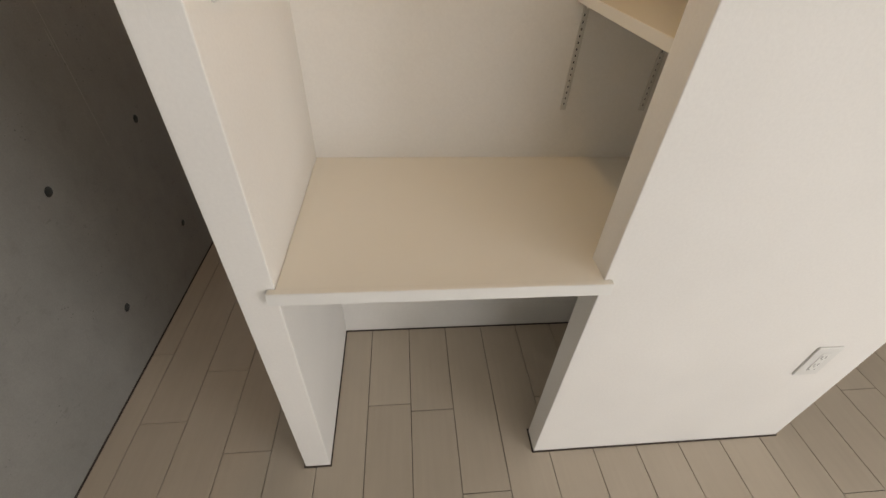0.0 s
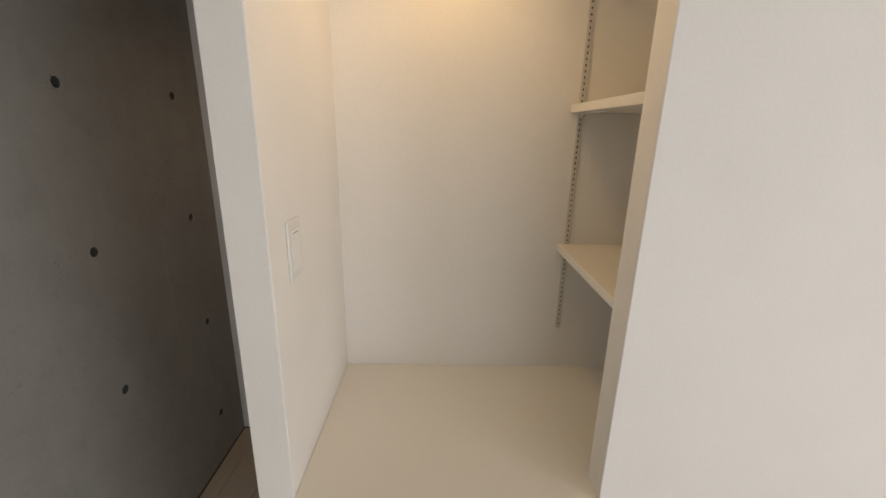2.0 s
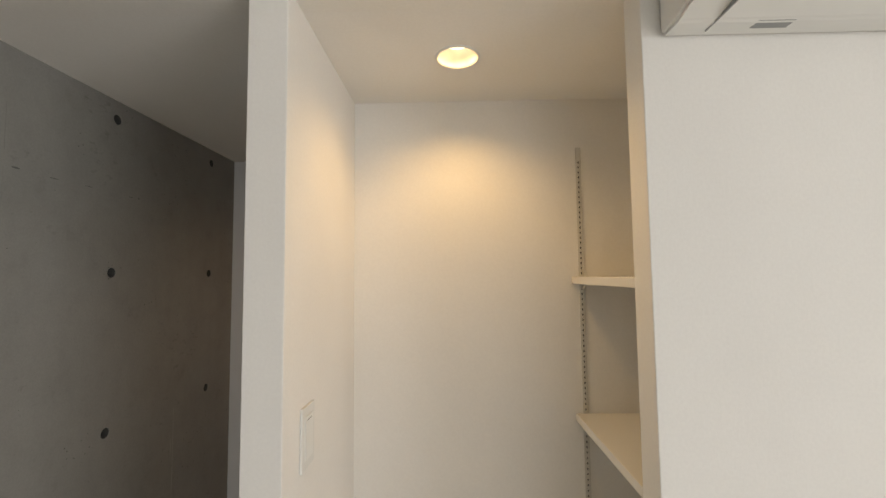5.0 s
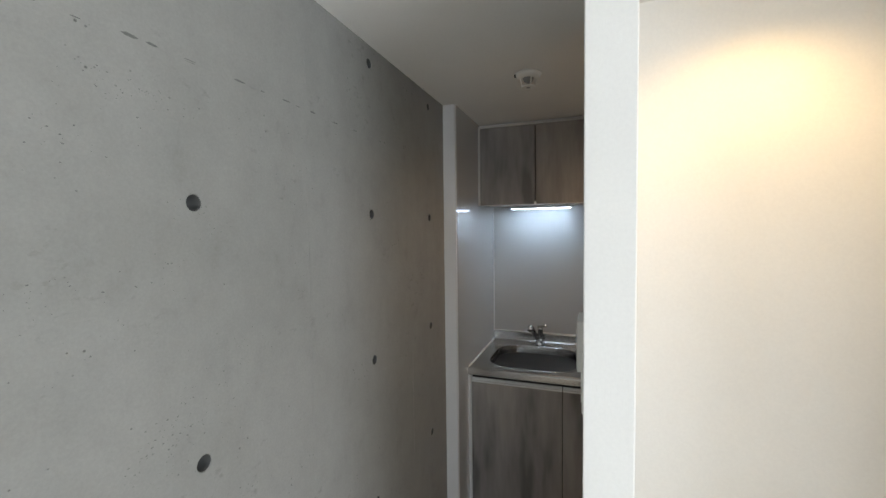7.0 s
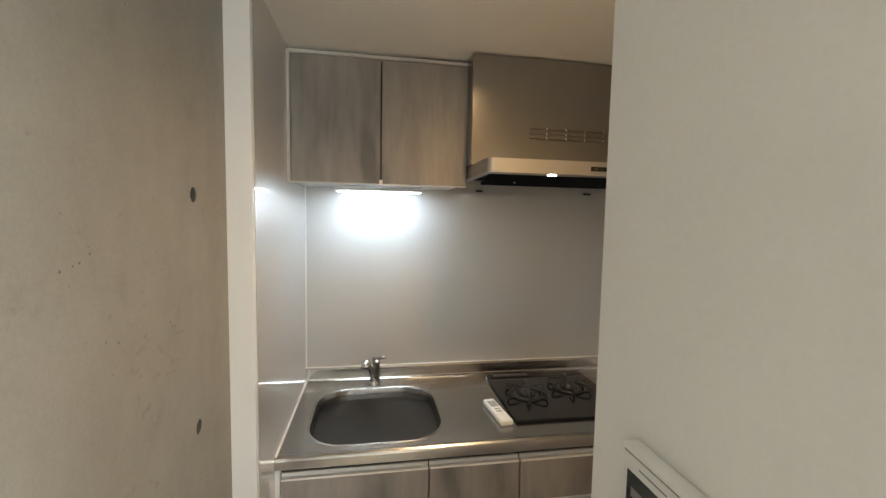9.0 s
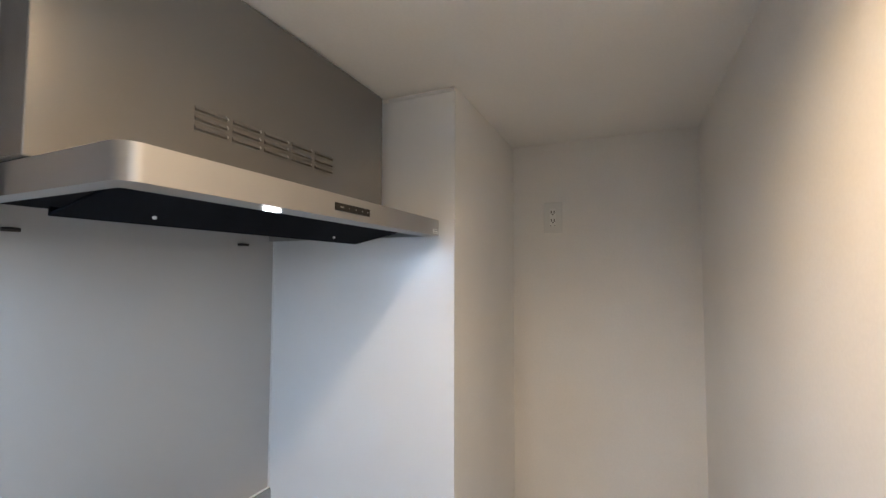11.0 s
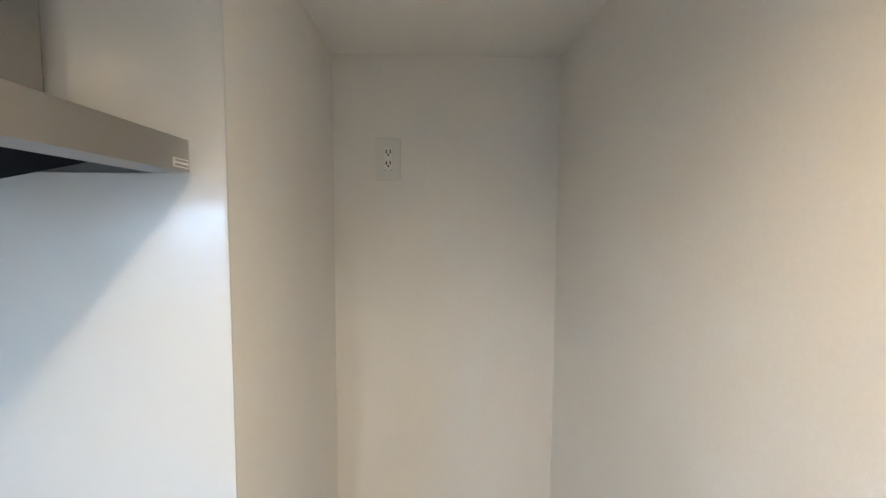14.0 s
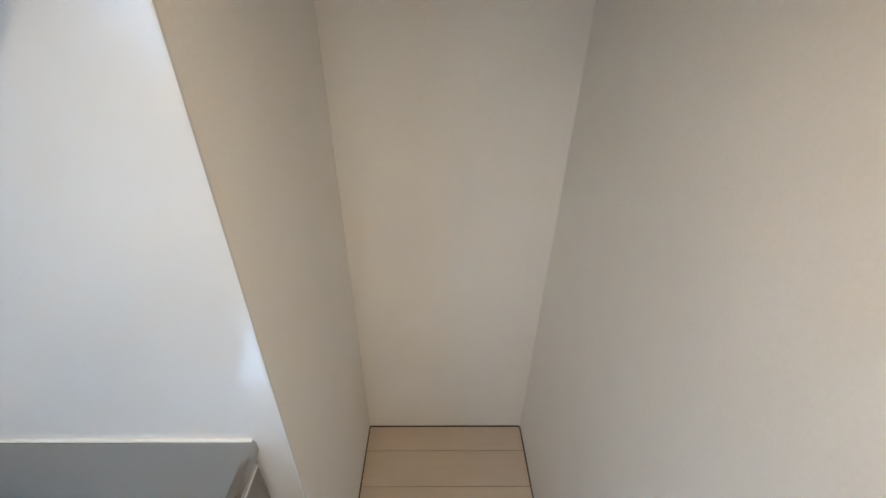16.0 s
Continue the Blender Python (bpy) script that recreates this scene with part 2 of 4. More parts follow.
def box(bm, x0, x1, y0, y1, z0, z1, bevel=0.0, seg=2):
    """Adds a box; with a bevel on all its edges."""
    made = bmesh.ops.create_cube(bm, size=1.0, matrix=Matrix.Translation(((x0 + x1) / 2, (y0 + y1) / 2, (z0 + z1) / 2)) @ Matrix.Diagonal((x1 - x0, y1 - y0, z1 - z0, 1)))
    if bevel:
        edges = list({e for v in made["verts"] for e in v.link_edges})
        bmesh.ops.bevel(bm, geom=edges, offset=bevel, segments=seg, affect="EDGES", profile=0.5)
    return bm


def boxed(*a, **k):
    return box(bmesh.new(), *a, **k)


def tube(bm, center, r0, r1, h, n=24, axis="Z", caps=True):
    m = Matrix.Translation(center)
    if axis == "X":
        m = m @ Matrix.Rotation(radians(90), 4, "Y")
    if axis == "Y":
        m = m @ Matrix.Rotation(radians(-90), 4, "X")
    bmesh.ops.create_cone(bm, cap_ends=caps, segments=n, radius1=r0, radius2=r1, depth=h, matrix=m)
    return bm


def lathe(profile, n=32):
    """A turned shape about z from (radius, z) pairs."""
    bm = bmesh.new()
    rings = [[bm.verts.new((r * math.cos(2 * math.pi * i / n), r * math.sin(2 * math.pi * i / n), z)) for i in range(n)] for r, z in profile]
    for a, b in zip(rings, rings[1:]):
        for i in range(n):
            bm.faces.new((a[i], a[(i + 1) % n], b[(i + 1) % n], b[i]))
    return bm


def sweep(points, r, n=10):
    """A round bar along a line of points."""
    bm = bmesh.new()
    pts = [Vector(p) for p in points]
    rings = []
    side = None
    for i, p in enumerate(pts):
        d = (pts[min(i + 1, len(pts) - 1)] - pts[max(i - 1, 0)]).normalized()
        side = (side - d * side.dot(d)).normalized() if side else d.orthogonal().normalized()
        up = d.cross(side)
        rings.append([bm.verts.new(p + r * (math.cos(2 * math.pi * k / n) * side + math.sin(2 * math.pi * k / n) * up)) for k in range(n)])
    for a, b in zip(rings, rings[1:]):
        for k in range(n):
            bm.faces.new((a[k], a[(k + 1) % n], b[(k + 1) % n], b[k]))
    bm.faces.new(rings[0][::-1])
    bm.faces.new(rings[-1])
    return bm


def holed(bm, u0, u1, v0, v1, cu, cv, outline, put):
    """A rectangle with a hole: outline is a ring of (du, dv) about (cu, cv); put maps (u, v) to the place."""
    n = len(outline)
    inner = [bm.verts.new(put(cu + a, cv + b)) for a, b in outline]
    outer = []
    for a, b in outline:
        s = min(((u1 - cu) / a if a > 1e-9 else (u0 - cu) / a if a < -1e-9 else 1e9), ((v1 - cv) / b if b > 1e-9 else (v0 - cv) / b if b < -1e-9 else 1e9))
        outer.append((cu + a * s, cv + b * s))
    ov = [bm.verts.new(put(*p)) for p in outer]
    for i in range(n):
        j = (i + 1) % n
        p, q = outer[i], outer[j]
        bm.faces.new((inner[i], inner[j], ov[j], ov[i]))
        on = lambda p, a: abs(p[0] - a) < 1e-6
        pu = [a for a in (u0, u1) if on(p, a)]
        qu = [a for a in (u0, u1) if on(q, a)]
        if bool(pu) != bool(qu):
            cu_, cv_ = (pu or qu)[0], (q[1] if pu else p[1])
            if not (abs(cu_ - p[0]) < 1e-6 and abs(cv_ - p[1]) < 1e-6) and not (abs(cu_ - q[0]) < 1e-6 and abs(cv_ - q[1]) < 1e-6):
                bm.faces.new((ov[i], ov[j], bm.verts.new(put(cu_, cv_))))
    return inner


def circle(r, n=28):
    return [(r * math.cos(2 * math.pi * (i + 0.5) / n), r * math.sin(2 * math.pi * (i + 0.5) / n)) for i in range(n)]


def round_rect(w, h, r, n=6):
    out = []
    for cx, cy, a0 in ((w / 2 - r, h / 2 - r, 0), (-w / 2 + r, h / 2 - r, 90), (-w / 2 + r, -h / 2 + r, 180), (w / 2 - r, -h / 2 + r, 270)):
        for k in range(n + 1):
            a = radians(a0 + 90 * k / n)
            out.append((cx + r * math.cos(a), cy + r * math.sin(a)))
    return out


# ---- structure ----
structure("wall_west", boxed(-0.86, -0.655, SOUTH_Y, 1.839, 0, ROOM_Z), M_CONCRETE, "fair-faced concrete wall with form-tie holes")
west = bpy.data.objects["wall_west"]
HOLE_Y = [1.664, 1.188, 0.588, -0.012, -0.612, -1.212, -1.812, -2.412, -2.9]
HOLE_Z = [0.230, 0.687, 1.142, 1.596, 2.050]
WALL_X = -0.6205
ys = [1.839] + [(a + b) / 2 for a, b in zip(HOLE_Y, HOLE_Y[1:])] + [SOUTH_Y]
zs = [0.0] + [(a + b) / 2 for a, b in zip(HOLE_Z, HOLE_Z[1:])] + [ROOM_Z]
face = bmesh.new()
for i, hy in enumerate(HOLE_Y):
    for j, hz in enumerate(HOLE_Z):
        holed(face, ys[i + 1], ys[i], zs[j], zs[j + 1], hy, hz, circle(0.0155), lambda u, v: (WALL_X, u, v))
bmesh.ops.recalc_face_normals(face, faces=face.faces)
# broken fins where the form panels met
rnd = random.Random(4)
z = 0.02
while z < 2.36:
    h = rnd.uniform(0.02, 0.16)
    if rnd.random() < 0.62:
        box(face, WALL_X - 0.001, WALL_X + rnd.uniform(0.0003, 0.0011), 0.886, 0.886 + rnd.uniform(0.0012, 0.0028), z, z + h)
    z += h + rnd.uniform(0, 0.05)
y = SOUTH_Y + 0.1
while y < 1.3:
    h = rnd.uniform(0.02, 0.12)
    if rnd.random() < 0.35:
        box(face, WALL_X - 0.001, WALL_X + rnd.uniform(0.0004, 0.0009), y, min(y + h, 1.3), 1.831, 1.831 + rnd.uniform(0.0015, 0.003))
    y += h + rnd.uniform(0, 0.08)
part("concrete_face", face, M_CONCRETE, west)
stain = bmesh.new()
y = 0.05
while y < 1.40:
    w = rnd.uniform(0.006, 0.03)
    if rnd.random() < (0.95 if 0.38 < y < 0.62 else 0.7):
        h = rnd.uniform(0.0008, 0.0028) * (1.3 if 0.38 < y < 0.62 else 1.0)
        zc = 1.8315 + rnd.uniform(-0.003, 0.003)
        vs = [stain.verts.new((WALL_X + 0.0004, y + w * a, zc + h * b)) for a, b in ((0, 0.1), (0.2, -0.7), (0.7, -0.9), (1, -0.1), (0.75, 0.6), (0.3, 0.9))]
        stain.faces.new(vs)
    y += w + rnd.uniform(0.002, 0.05)
for cy, cz, sy, sz, n in ((0.51, 1.755, 0.045, 0.012, 26), (0.45, 1.735, 0.04, 0.02, 14), (0.547, 1.224, 0.035, 0.035, 40), (0.50, 1.20, 0.05, 0.03, 24), (0.60, 1.20, 0.04, 0.05, 20), (0.379, 1.472, 0.035, 0.012, 16),
                          (0.602, 1.569, 0.03, 0.02, 20), (0.41, 1.65, 0.04, 0.03, 16), (0.531, 1.494, 0.03, 0.03, 12), (0.446, 1.399, 0.05, 0.04, 16), (0.665, 1.299, 0.03, 0.03, 14), (0.806, 1.743, 0.05, 0.05, 10),
                          (0.12, 1.62, 0.03, 0.05, 20), (0.20, 1.60, 0.05, 0.04, 18), (-0.10, 1.72, 0.05, 0.04, 14), (0.02, 1.80, 0.04, 0.02, 18), (-0.20, 1.45, 0.10, 0.10, 18), (0.10, 0.90, 0.12, 0.10, 20),
                          (0.80, 1.15, 0.10, 0.15, 8), (0.87, 1.55, 0.02, 0.16, 10), (0.95, 1.40, 0.10, 0.20, 8)):
    for _ in range(int(n * 1.4)):
        a, b = rnd.gauss(cy, sy), rnd.gauss(cz, sz)
        q = min(0.0019, 0.0006 + rnd.expovariate(2000))
        tilt = rnd.uniform(-0.5, 0.5)
        vs = []
        for t in range(7):
            an = t * 2 * math.pi / 7
            u, v = q * rnd.uniform(0.6, 1.3) * math.cos(an), 0.6 * q * rnd.uniform(0.6, 1.3) * math.sin(an)
            vs.append(stain.verts.new((WALL_X + 0.0004, a + u - tilt * v, b + v + tilt * u)))
        stain.faces.new(vs)
tagged(part("surface_pits", stain, M_PIT, west, "small dark pits and pour-line marks in the concrete"), kind="stuff")
hole = lathe([(0.0155, 0.0), (0.0143, 0.0022), (0.0122, 0.010), (0.0112, 0.024), (0.0004, 0.0238)], 24)
hole.transform(Matrix.Rotation(radians(-90), 4, "Y"))
hole.faces.ensure_lookup_table()
for f in hole.faces[:24]:
    f.material_index = 1
first = part("form_tie_hole", hole, [M_HOLE, M_CONCRETE], west, "round form-tie hole plugged with mortar", True)
first.location = (WALL_X, HOLE_Y[0], HOLE_Z[0])
for hy in HOLE_Y:
    for hz in HOLE_Z:
        if (hy, hz) != (HOLE_Y[0], HOLE_Z[0]):
            o = first.copy()
            scene.collection.objects.link(o)
            o.location = (WALL_X, hy, hz)

scratch = bmesh.new()
for y, z0, z1 in ((1.474, 0.68, 1.12), (1.463, 0.95, 1.02)):
    n = 9
    side = []
    for k in range(n):
        z = z0 + (z1 - z0) * k / (n - 1)
        w = 0.0006 + 0.0005 * math.sin(math.pi * k / (n - 1))
        d = rnd.uniform(-0.0008, 0.0008)
        side.append((scratch.verts.new((WALL_X + 0.0005, y + d - w, z)), scratch.verts.new((WALL_X + 0.0005, y + d + w, z))))
    for a, b in zip(side, side[1:]):
        scratch.faces.new((a[0], a[1], b[1], b[0]))
part("scratch", scratch, M_SCRATCH, west, "thin pale upright scratch in the concrete")

WHITE_WALL = "wall covered in off-white textured vinyl paper"
structure("wall_kitchen_west", boxed(-0.86, -0.5655, 1.856, 2.588, 0, 2.3), M_PAPER, WHITE_WALL)
structure("trim_kitchen_post", boxed(-0.655, -0.5635, 1.8395, 1.856, 0, LOW_Z, bevel=0.0015), M_TRIM, "white corner post at the end of the concrete wall")
structure("wall_kitchen_back", boxed(-0.86, 1.54, 2.588, 2.70, 0, 2.3), M_PAPER, WHITE_WALL)
structure("wall_kitchen_east", boxed(0.811, 1.436, 1.945, 2.588, 0, LOW_Z), M_PAPER, WHITE_WALL)
structure("wall_closet_west", boxed(0.003, 0.076, 0.725, 1.295, 0, LOW_Z, bevel=0.002), M_PAPER, "end wall of the closet in off-white textured vinyl paper")
structure("wall_closet_back", boxed(0.076, 1.436, 1.234, 1.295, 0, LOW_Z), M_PAPER, WHITE_WALL)
structure("wall_closet_front", boxed(0.706, 1.54, 0.725, 0.792, 0, LOW_Z, bevel=0.002), M_PAPER, "broad front wall beside the closet in off-white vinyl paper")
structure("wall_closet_side", boxed(1.02, 1.06, 0.792, 1.234, 0, LOW_Z), M_PAPER, WHITE_WALL)
structure("wall_nook_east", boxed(1.436, 1.54, 0.792, 2.588, 0, LOW_Z), M_PAPER, WHITE_WALL)
structure("wall_bulkhead", boxed(-0.6205, 1.54, 0.725, 0.80, LOW_Z, ROOM_Z), M_PAPER, "bulkhead above the passage in off-white vinyl paper")
structure("wall_hall_north", boxed(1.54, EAST_X, 2.60, 2.70, 0, ROOM_Z), M_PAPER, WHITE_WALL)
south = bmesh.new()
WY0, WY1, WZ0, WZ1 = -2.55, -0.55, 0.08, 2.15
SX0, SX1 = 0.35, 1.95
box(south, -0.86, SX0, SOUTH_Y - 0.18, SOUTH_Y, 0, ROOM_Z)
box(south, SX1, EAST_X + 0.12, SOUTH_Y - 0.18, SOUTH_Y, 0, ROOM_Z)
box(south, SX0, SX1, SOUTH_Y - 0.18, SOUTH_Y, 0, WZ0)
box(south, SX0, SX1, SOUTH_Y - 0.18, SOUTH_Y, WZ1, ROOM_Z)
structure("wall_south", south, M_PAPER, "unseen wall with an added south window, off-white vinyl paper")
east = bmesh.new()
box(east, EAST_X, EAST_X + 0.12, SOUTH_Y, WY0, 0, ROOM_Z)
box(east, EAST_X, EAST_X + 0.12, WY1, 2.70, 0, ROOM_Z)
box(east, EAST_X, EAST_X + 0.12, WY0, WY1, 0, WZ0)
box(east, EAST_X, EAST_X + 0.12, WY0, WY1, WZ1, ROOM_Z)
structure("wall_east", east, M_PAPER, "wall with a tall sliding window, off-white vinyl paper")
win = structure("window_1", boxed(EAST_X + 0.04, EAST_X + 0.11, WY0, WY1, WZ0, WZ0 + 0.03), M_GREY, "tall sliding window with grey aluminium frames")
fr = bmesh.new()
for a in (WY0, (WY0 + WY1) / 2 - 0.02, WY1 - 0.04):
    box(fr, EAST_X + 0.05, EAST_X + 0.10, a, a + 0.04, WZ0 + 0.03, WZ1 - 0.04)
box(fr, EAST_X + 0.05, EAST_X + 0.10, WY0, WY1, WZ1 - 0.04, WZ1)
part("window_frame", fr, M_GREY, win)
glass, gnt, gb = mat("window_glass", (1, 1, 1), 0.0)
gb.inputs["Transmission Weight"].default_value = 1.0
for a in (WY0 + 0.04, (WY0 + WY1) / 2 + 0.02):
    pane = part("pane", boxed(EAST_X + 0.072, EAST_X + 0.077, a, a + 0.94, WZ0 + 0.03, WZ1 - 0.04), glass, win)
    pane.visible_shadow = False
# assumed window, never in view, that goes with the south fill lamp
win = structure("window_2", boxed(SX0, SX1, SOUTH_Y - 0.11, SOUTH_Y - 0.04, WZ0, WZ0 + 0.03), M_GREY, "unseen south window with grey aluminium frames, added for fill light")
fr = bmesh.new()
for a in (SX0, (SX0 + SX1) / 2 - 0.02, SX1 - 0.04):
    box(fr, a, a + 0.04, SOUTH_Y - 0.10, SOUTH_Y - 0.05, WZ0 + 0.03, WZ1 - 0.04)
box(fr, SX0, SX1, SOUTH_Y - 0.10, SOUTH_Y - 0.05, WZ1 - 0.04, WZ1)
part("window_frame", fr, M_GREY, win)
for a in (SX0 + 0.04, (SX0 + SX1) / 2 + 0.02):
    pane = part("pane", boxed(a, a + 0.74, SOUTH_Y - 0.077, SOUTH_Y - 0.072, WZ0 + 0.03, WZ1 - 0.04), glass, win)
    pane.visible_shadow = False
structure("ground", boxed(-60, 60, -80, 60, -3.2, -3.1), mat("ground_grey", (0.12, 0.12, 0.11), 0.9)[0], "grey ground outside below the window")

DOWN = [(0.386, 0.98), (0.105, 1.64)]
low = bmesh.new()
holed(low, 0.0, 1.54, 0.80, 1.30, *DOWN[0], circle(0.047, 36), lambda u, v: (u, v, LOW_Z))
holed(low, -0.6205, 1.54, 1.30, 2.60, *DOWN[1], circle(0.047, 36), lambda u, v: (u, v, LOW_Z))
bm_v = [low.verts.new(p) for p in ((-0.6205, 0.80, LOW_Z), (0.0, 0.80, LOW_Z), (0.0, 1.30, LOW_Z), (-0.6205, 1.30, LOW_Z))]
low.faces.new(bm_v)
box(low, -0.6205, 1.54, 0.80, 2.60, 2.20, 2.30)
structure("ceiling_low", low, M_CEIL, "lowered ceiling over the passage in white paper")
structure("ceiling", boxed(-0.86, EAST_X + 0.12, SOUTH_Y - 0.18, 2.70, ROOM_Z, ROOM_Z + 0.12), M_CEIL, "white papered room ceiling")

# thin dark joint where walls meet the floor
joint = bmesh.new()
J = 0.004
for x0, x1, y0, y1 in ((WALL_X, WALL_X + J, SOUTH_Y, 1.8395), (-0.6165, -0.5635, 1.8355, 1.8395), (-0.001, 0.003, 0.725, 1.295), (-0.001, 0.080, 0.721, 0.725),
                       (0.076, 0.080, 0.725, 1.234), (0.080, 1.02, 1.230, 1.234), (0.702, 1.54, 0.721, 0.725), (0.702, 0.706, 0.725, 0.796), (0.706, 1.02, 0.792, 0.796),
                       (0.003, 1.432, 1.295, 1.299), (1.432, 1.436, 1.299, 1.941), (0.811, 1.432, 1.941, 1.945), (1.54, 1.544, 0.725, 2.60)):
    box(joint, x0, x1, y0, y1, -0.004, 0.0045)
structure("baseboard", joint, M_GAP, "thin dark brown joint strip at the foot of the walls")

# ---- closet ----
def counter_board():
    t = thing("closet_counter", (0.39, 0.98, 0.735), "cream melamine counter board with a white front edge in the closet", "counter")
    part("board", boxed(-0.313, 0.629, -0.2335, 0.2535, 0.0, 0.028), M_SHELF, t)
    lap = bmesh.new()
    box(lap, -0.328, 0.331, -0.2665, -0.2552, -0.001, 0.029, bevel=0.001)
    box(lap, -0.3128, 0.3152, -0.2555, -0.2336, 0.0, 0.0285)
    part("front_lap", lap, M_SHELF, t, "cream front edge, lapping over the walls")
    part("front_edge", boxed(-0.3285, 0.3315, -0.2690, -0.2666, -0.0012, 0.0285, bevel=0.0008), M_WHITE, t, "white front edge band")
    return t


counter_board()


def shelf(z):
    t = thing("closet_shelf", (0.857, 1.014, z), "cream melamine shelf on white brackets in the closet", "shelf", "closet shelves")
    part("board", boxed(-0.139, 0.139, -0.214, 0.2185, -0.021, 0.0, bevel=0.0015), M_SHELF, t)
    for x in (-0.111, 0.111):
        b = bmesh.new()
        vs = [(0.04, -0.0215), (0.213, -0.0215), (0.213, -0.036), (0.198, -0.033), (0.186, -0.0245), (0.04, -0.0235)]
        r = [[b.verts.new((x + s, y, zz)) for y, zz in vs] for s in (-0.0035, 0.0035)]
        b.faces.new(r[0])
        b.faces.new(r[1][::-1])
        for i in range(6):
            j = (i + 1) % 6
            b.faces.new((r[0][j], r[0][i], r[1][i], r[1][j]))
        bmesh.ops.recalc_face_normals(b, faces=b.faces)
        part("bracket", b, M_RAIL, t, "thin white steel bracket")
    return t


shelf(1.179)
shelf(1.571)


def rail(x):
    t = thing("shelf_rail", (x, 1.2335, 0.905), "white slotted metal shelf rail on the closet's back wall", "rail", "shelf rails")
    b = bmesh.new()
    H, P = 1.05, 0.0150
    box(b, -0.0075, -0.0022, -0.004, 0, 0, H)
    box(b, 0.0022, 0.0075, -0.004, 0, 0, H)
    k = 0
    z0 = 0.012
    box(b, -0.0022, 0.0022, -0.004, 0, 0, z0)
    while z0 + P < H - 0.02:
        box(b, -0.0022, 0.0022, -0.004, 0, z0 + 0.0062, z0 + P)
        z0 += P
    box(b, -0.0022, 0.0022, -0.004, 0, z0 + 0.0, H)
    part("slotted_strip", b, M_RAIL, t)
    part("channel", boxed(-0.0021, 0.0021, -0.0006, -0.0001, 0.011, H - 0.01), M_DARK, t, "dark inside of the rail's slots")
    return t


rail(0.746)
rail(0.968)


def downlight(x, y, label):
    t = thing("downlight", (x, y, LOW_Z), label, "ceiling light", "downlights")
    part("trim_ring", lathe([(0.0472, 0.0), (0.0485, -0.003), (0.0535, -0.0035), (0.0545, -0.0008), (0.0545, 0.0)], 40), M_WHITE, t, "", True)
    part("reflector", lathe([(0.047, 0.0), (0.044, 0.012), (0.036, 0.040)], 40), M_REFLECTOR, t, "pale conical reflector", True)
    d = lathe([(0.036, 0.040), (0.0004, 0.0385)], 40)
    part("lamp", d, M_GLOW_WARM, t, "lit warm white lamp", True)
    return t


downlight(0.386, 0.98, "small recessed round downlight, lit warm, in the closet's ceiling")
downlight(0.105, 1.64, "small recessed round downlight, lit warm, in the passage ceiling")


# ---- wall plates ----
def plate(kind, m, label, category, w=0.070, h=0.120):
    """A wall plate facing -y before it is turned."""
    t = new(kind)
    tagged(t, label, category)
    part("cover", boxed(-w / 2, w / 2, -0.0055, 0, -h / 2, h / 2, bevel=0.0025, seg=3), M_PLATE, t)
    t.matrix_world = m
    return t


def outlet(m, label, inner=M_DARK):
    t = plate("wall_outlet", m, label, "outlet")
    part("insert", boxed(-0.0115, 0.0115, -0.0068, -0.0052, -0.034, 0.036, bevel=0.0006), M_WHITE, t)
    for z in (0.018, -0.014):
        for x in (-0.0055, 0.0055):
            part("slot", boxed(x - 0.0017, x + 0.0017, -0.0072, -0.0066, z - 0.0015, z + 0.0090), inner, t, "vertical slot")
        g = bmesh.new()
        tube(g, (0, -0.0069, z - 0.0055), 0.0028, 0.0028, 0.0006, 14, "Y")
        part("ground_hole", g, inner, t)
    part("earth_cover", boxed(-0.0115, 0.0115, -0.0074, -0.0067, -0.0335, -0.022, bevel=0.0004), M_WHITE, t)
    for x in (-0.008, 0.008):
        part("slot", boxed(x - 0.0018, x + 0.0018, -0.0078, -0.0073, -0.0325, -0.0295), M_GREY, t, "small dark mark")
    return t


outlet(pose(1.436, 1.788, 1.8125, 0, 0, 90) @ pose(0, 0, 0, 0, 0, -180), "white double earthed outlet high on the nook's end wall")
# this one's slots carry the washed-out colour in place of black
outlet(pose(1.389, 0.725, 0.439), "white double outlet low on the broad front wall", M_WASHEDSLOT)


def rocker(m, label, rows):
    t = plate("light_switch", m, label, "light switch")
    h = 0.084 / rows
    for k in range(rows):
        z = 0.042 - h * (k + 0.5)
        part("rocker", boxed(-0.021, 0.021, -0.0072, -0.0054, z - h / 2 + 0.0006, z + h / 2 - 0.0006, bevel=0.0008), M_WHITE, t, "wide white rocker")
    part("mark", boxed(-0.014, 0.012, -0.0076, -0.0071, 0.0332, 0.0346), M_MARK, t, "thin grey line on the rocker")
    return t


rocker(pose(0.076, 0.839, 1.267, 0, 0, 90), "white wide rocker light switch on the closet's side wall", 1)
rocker(pose(0.003, 0.917, 1.250, 0, 0, -90), "white wide rocker light switch beside the water heater control", 1)


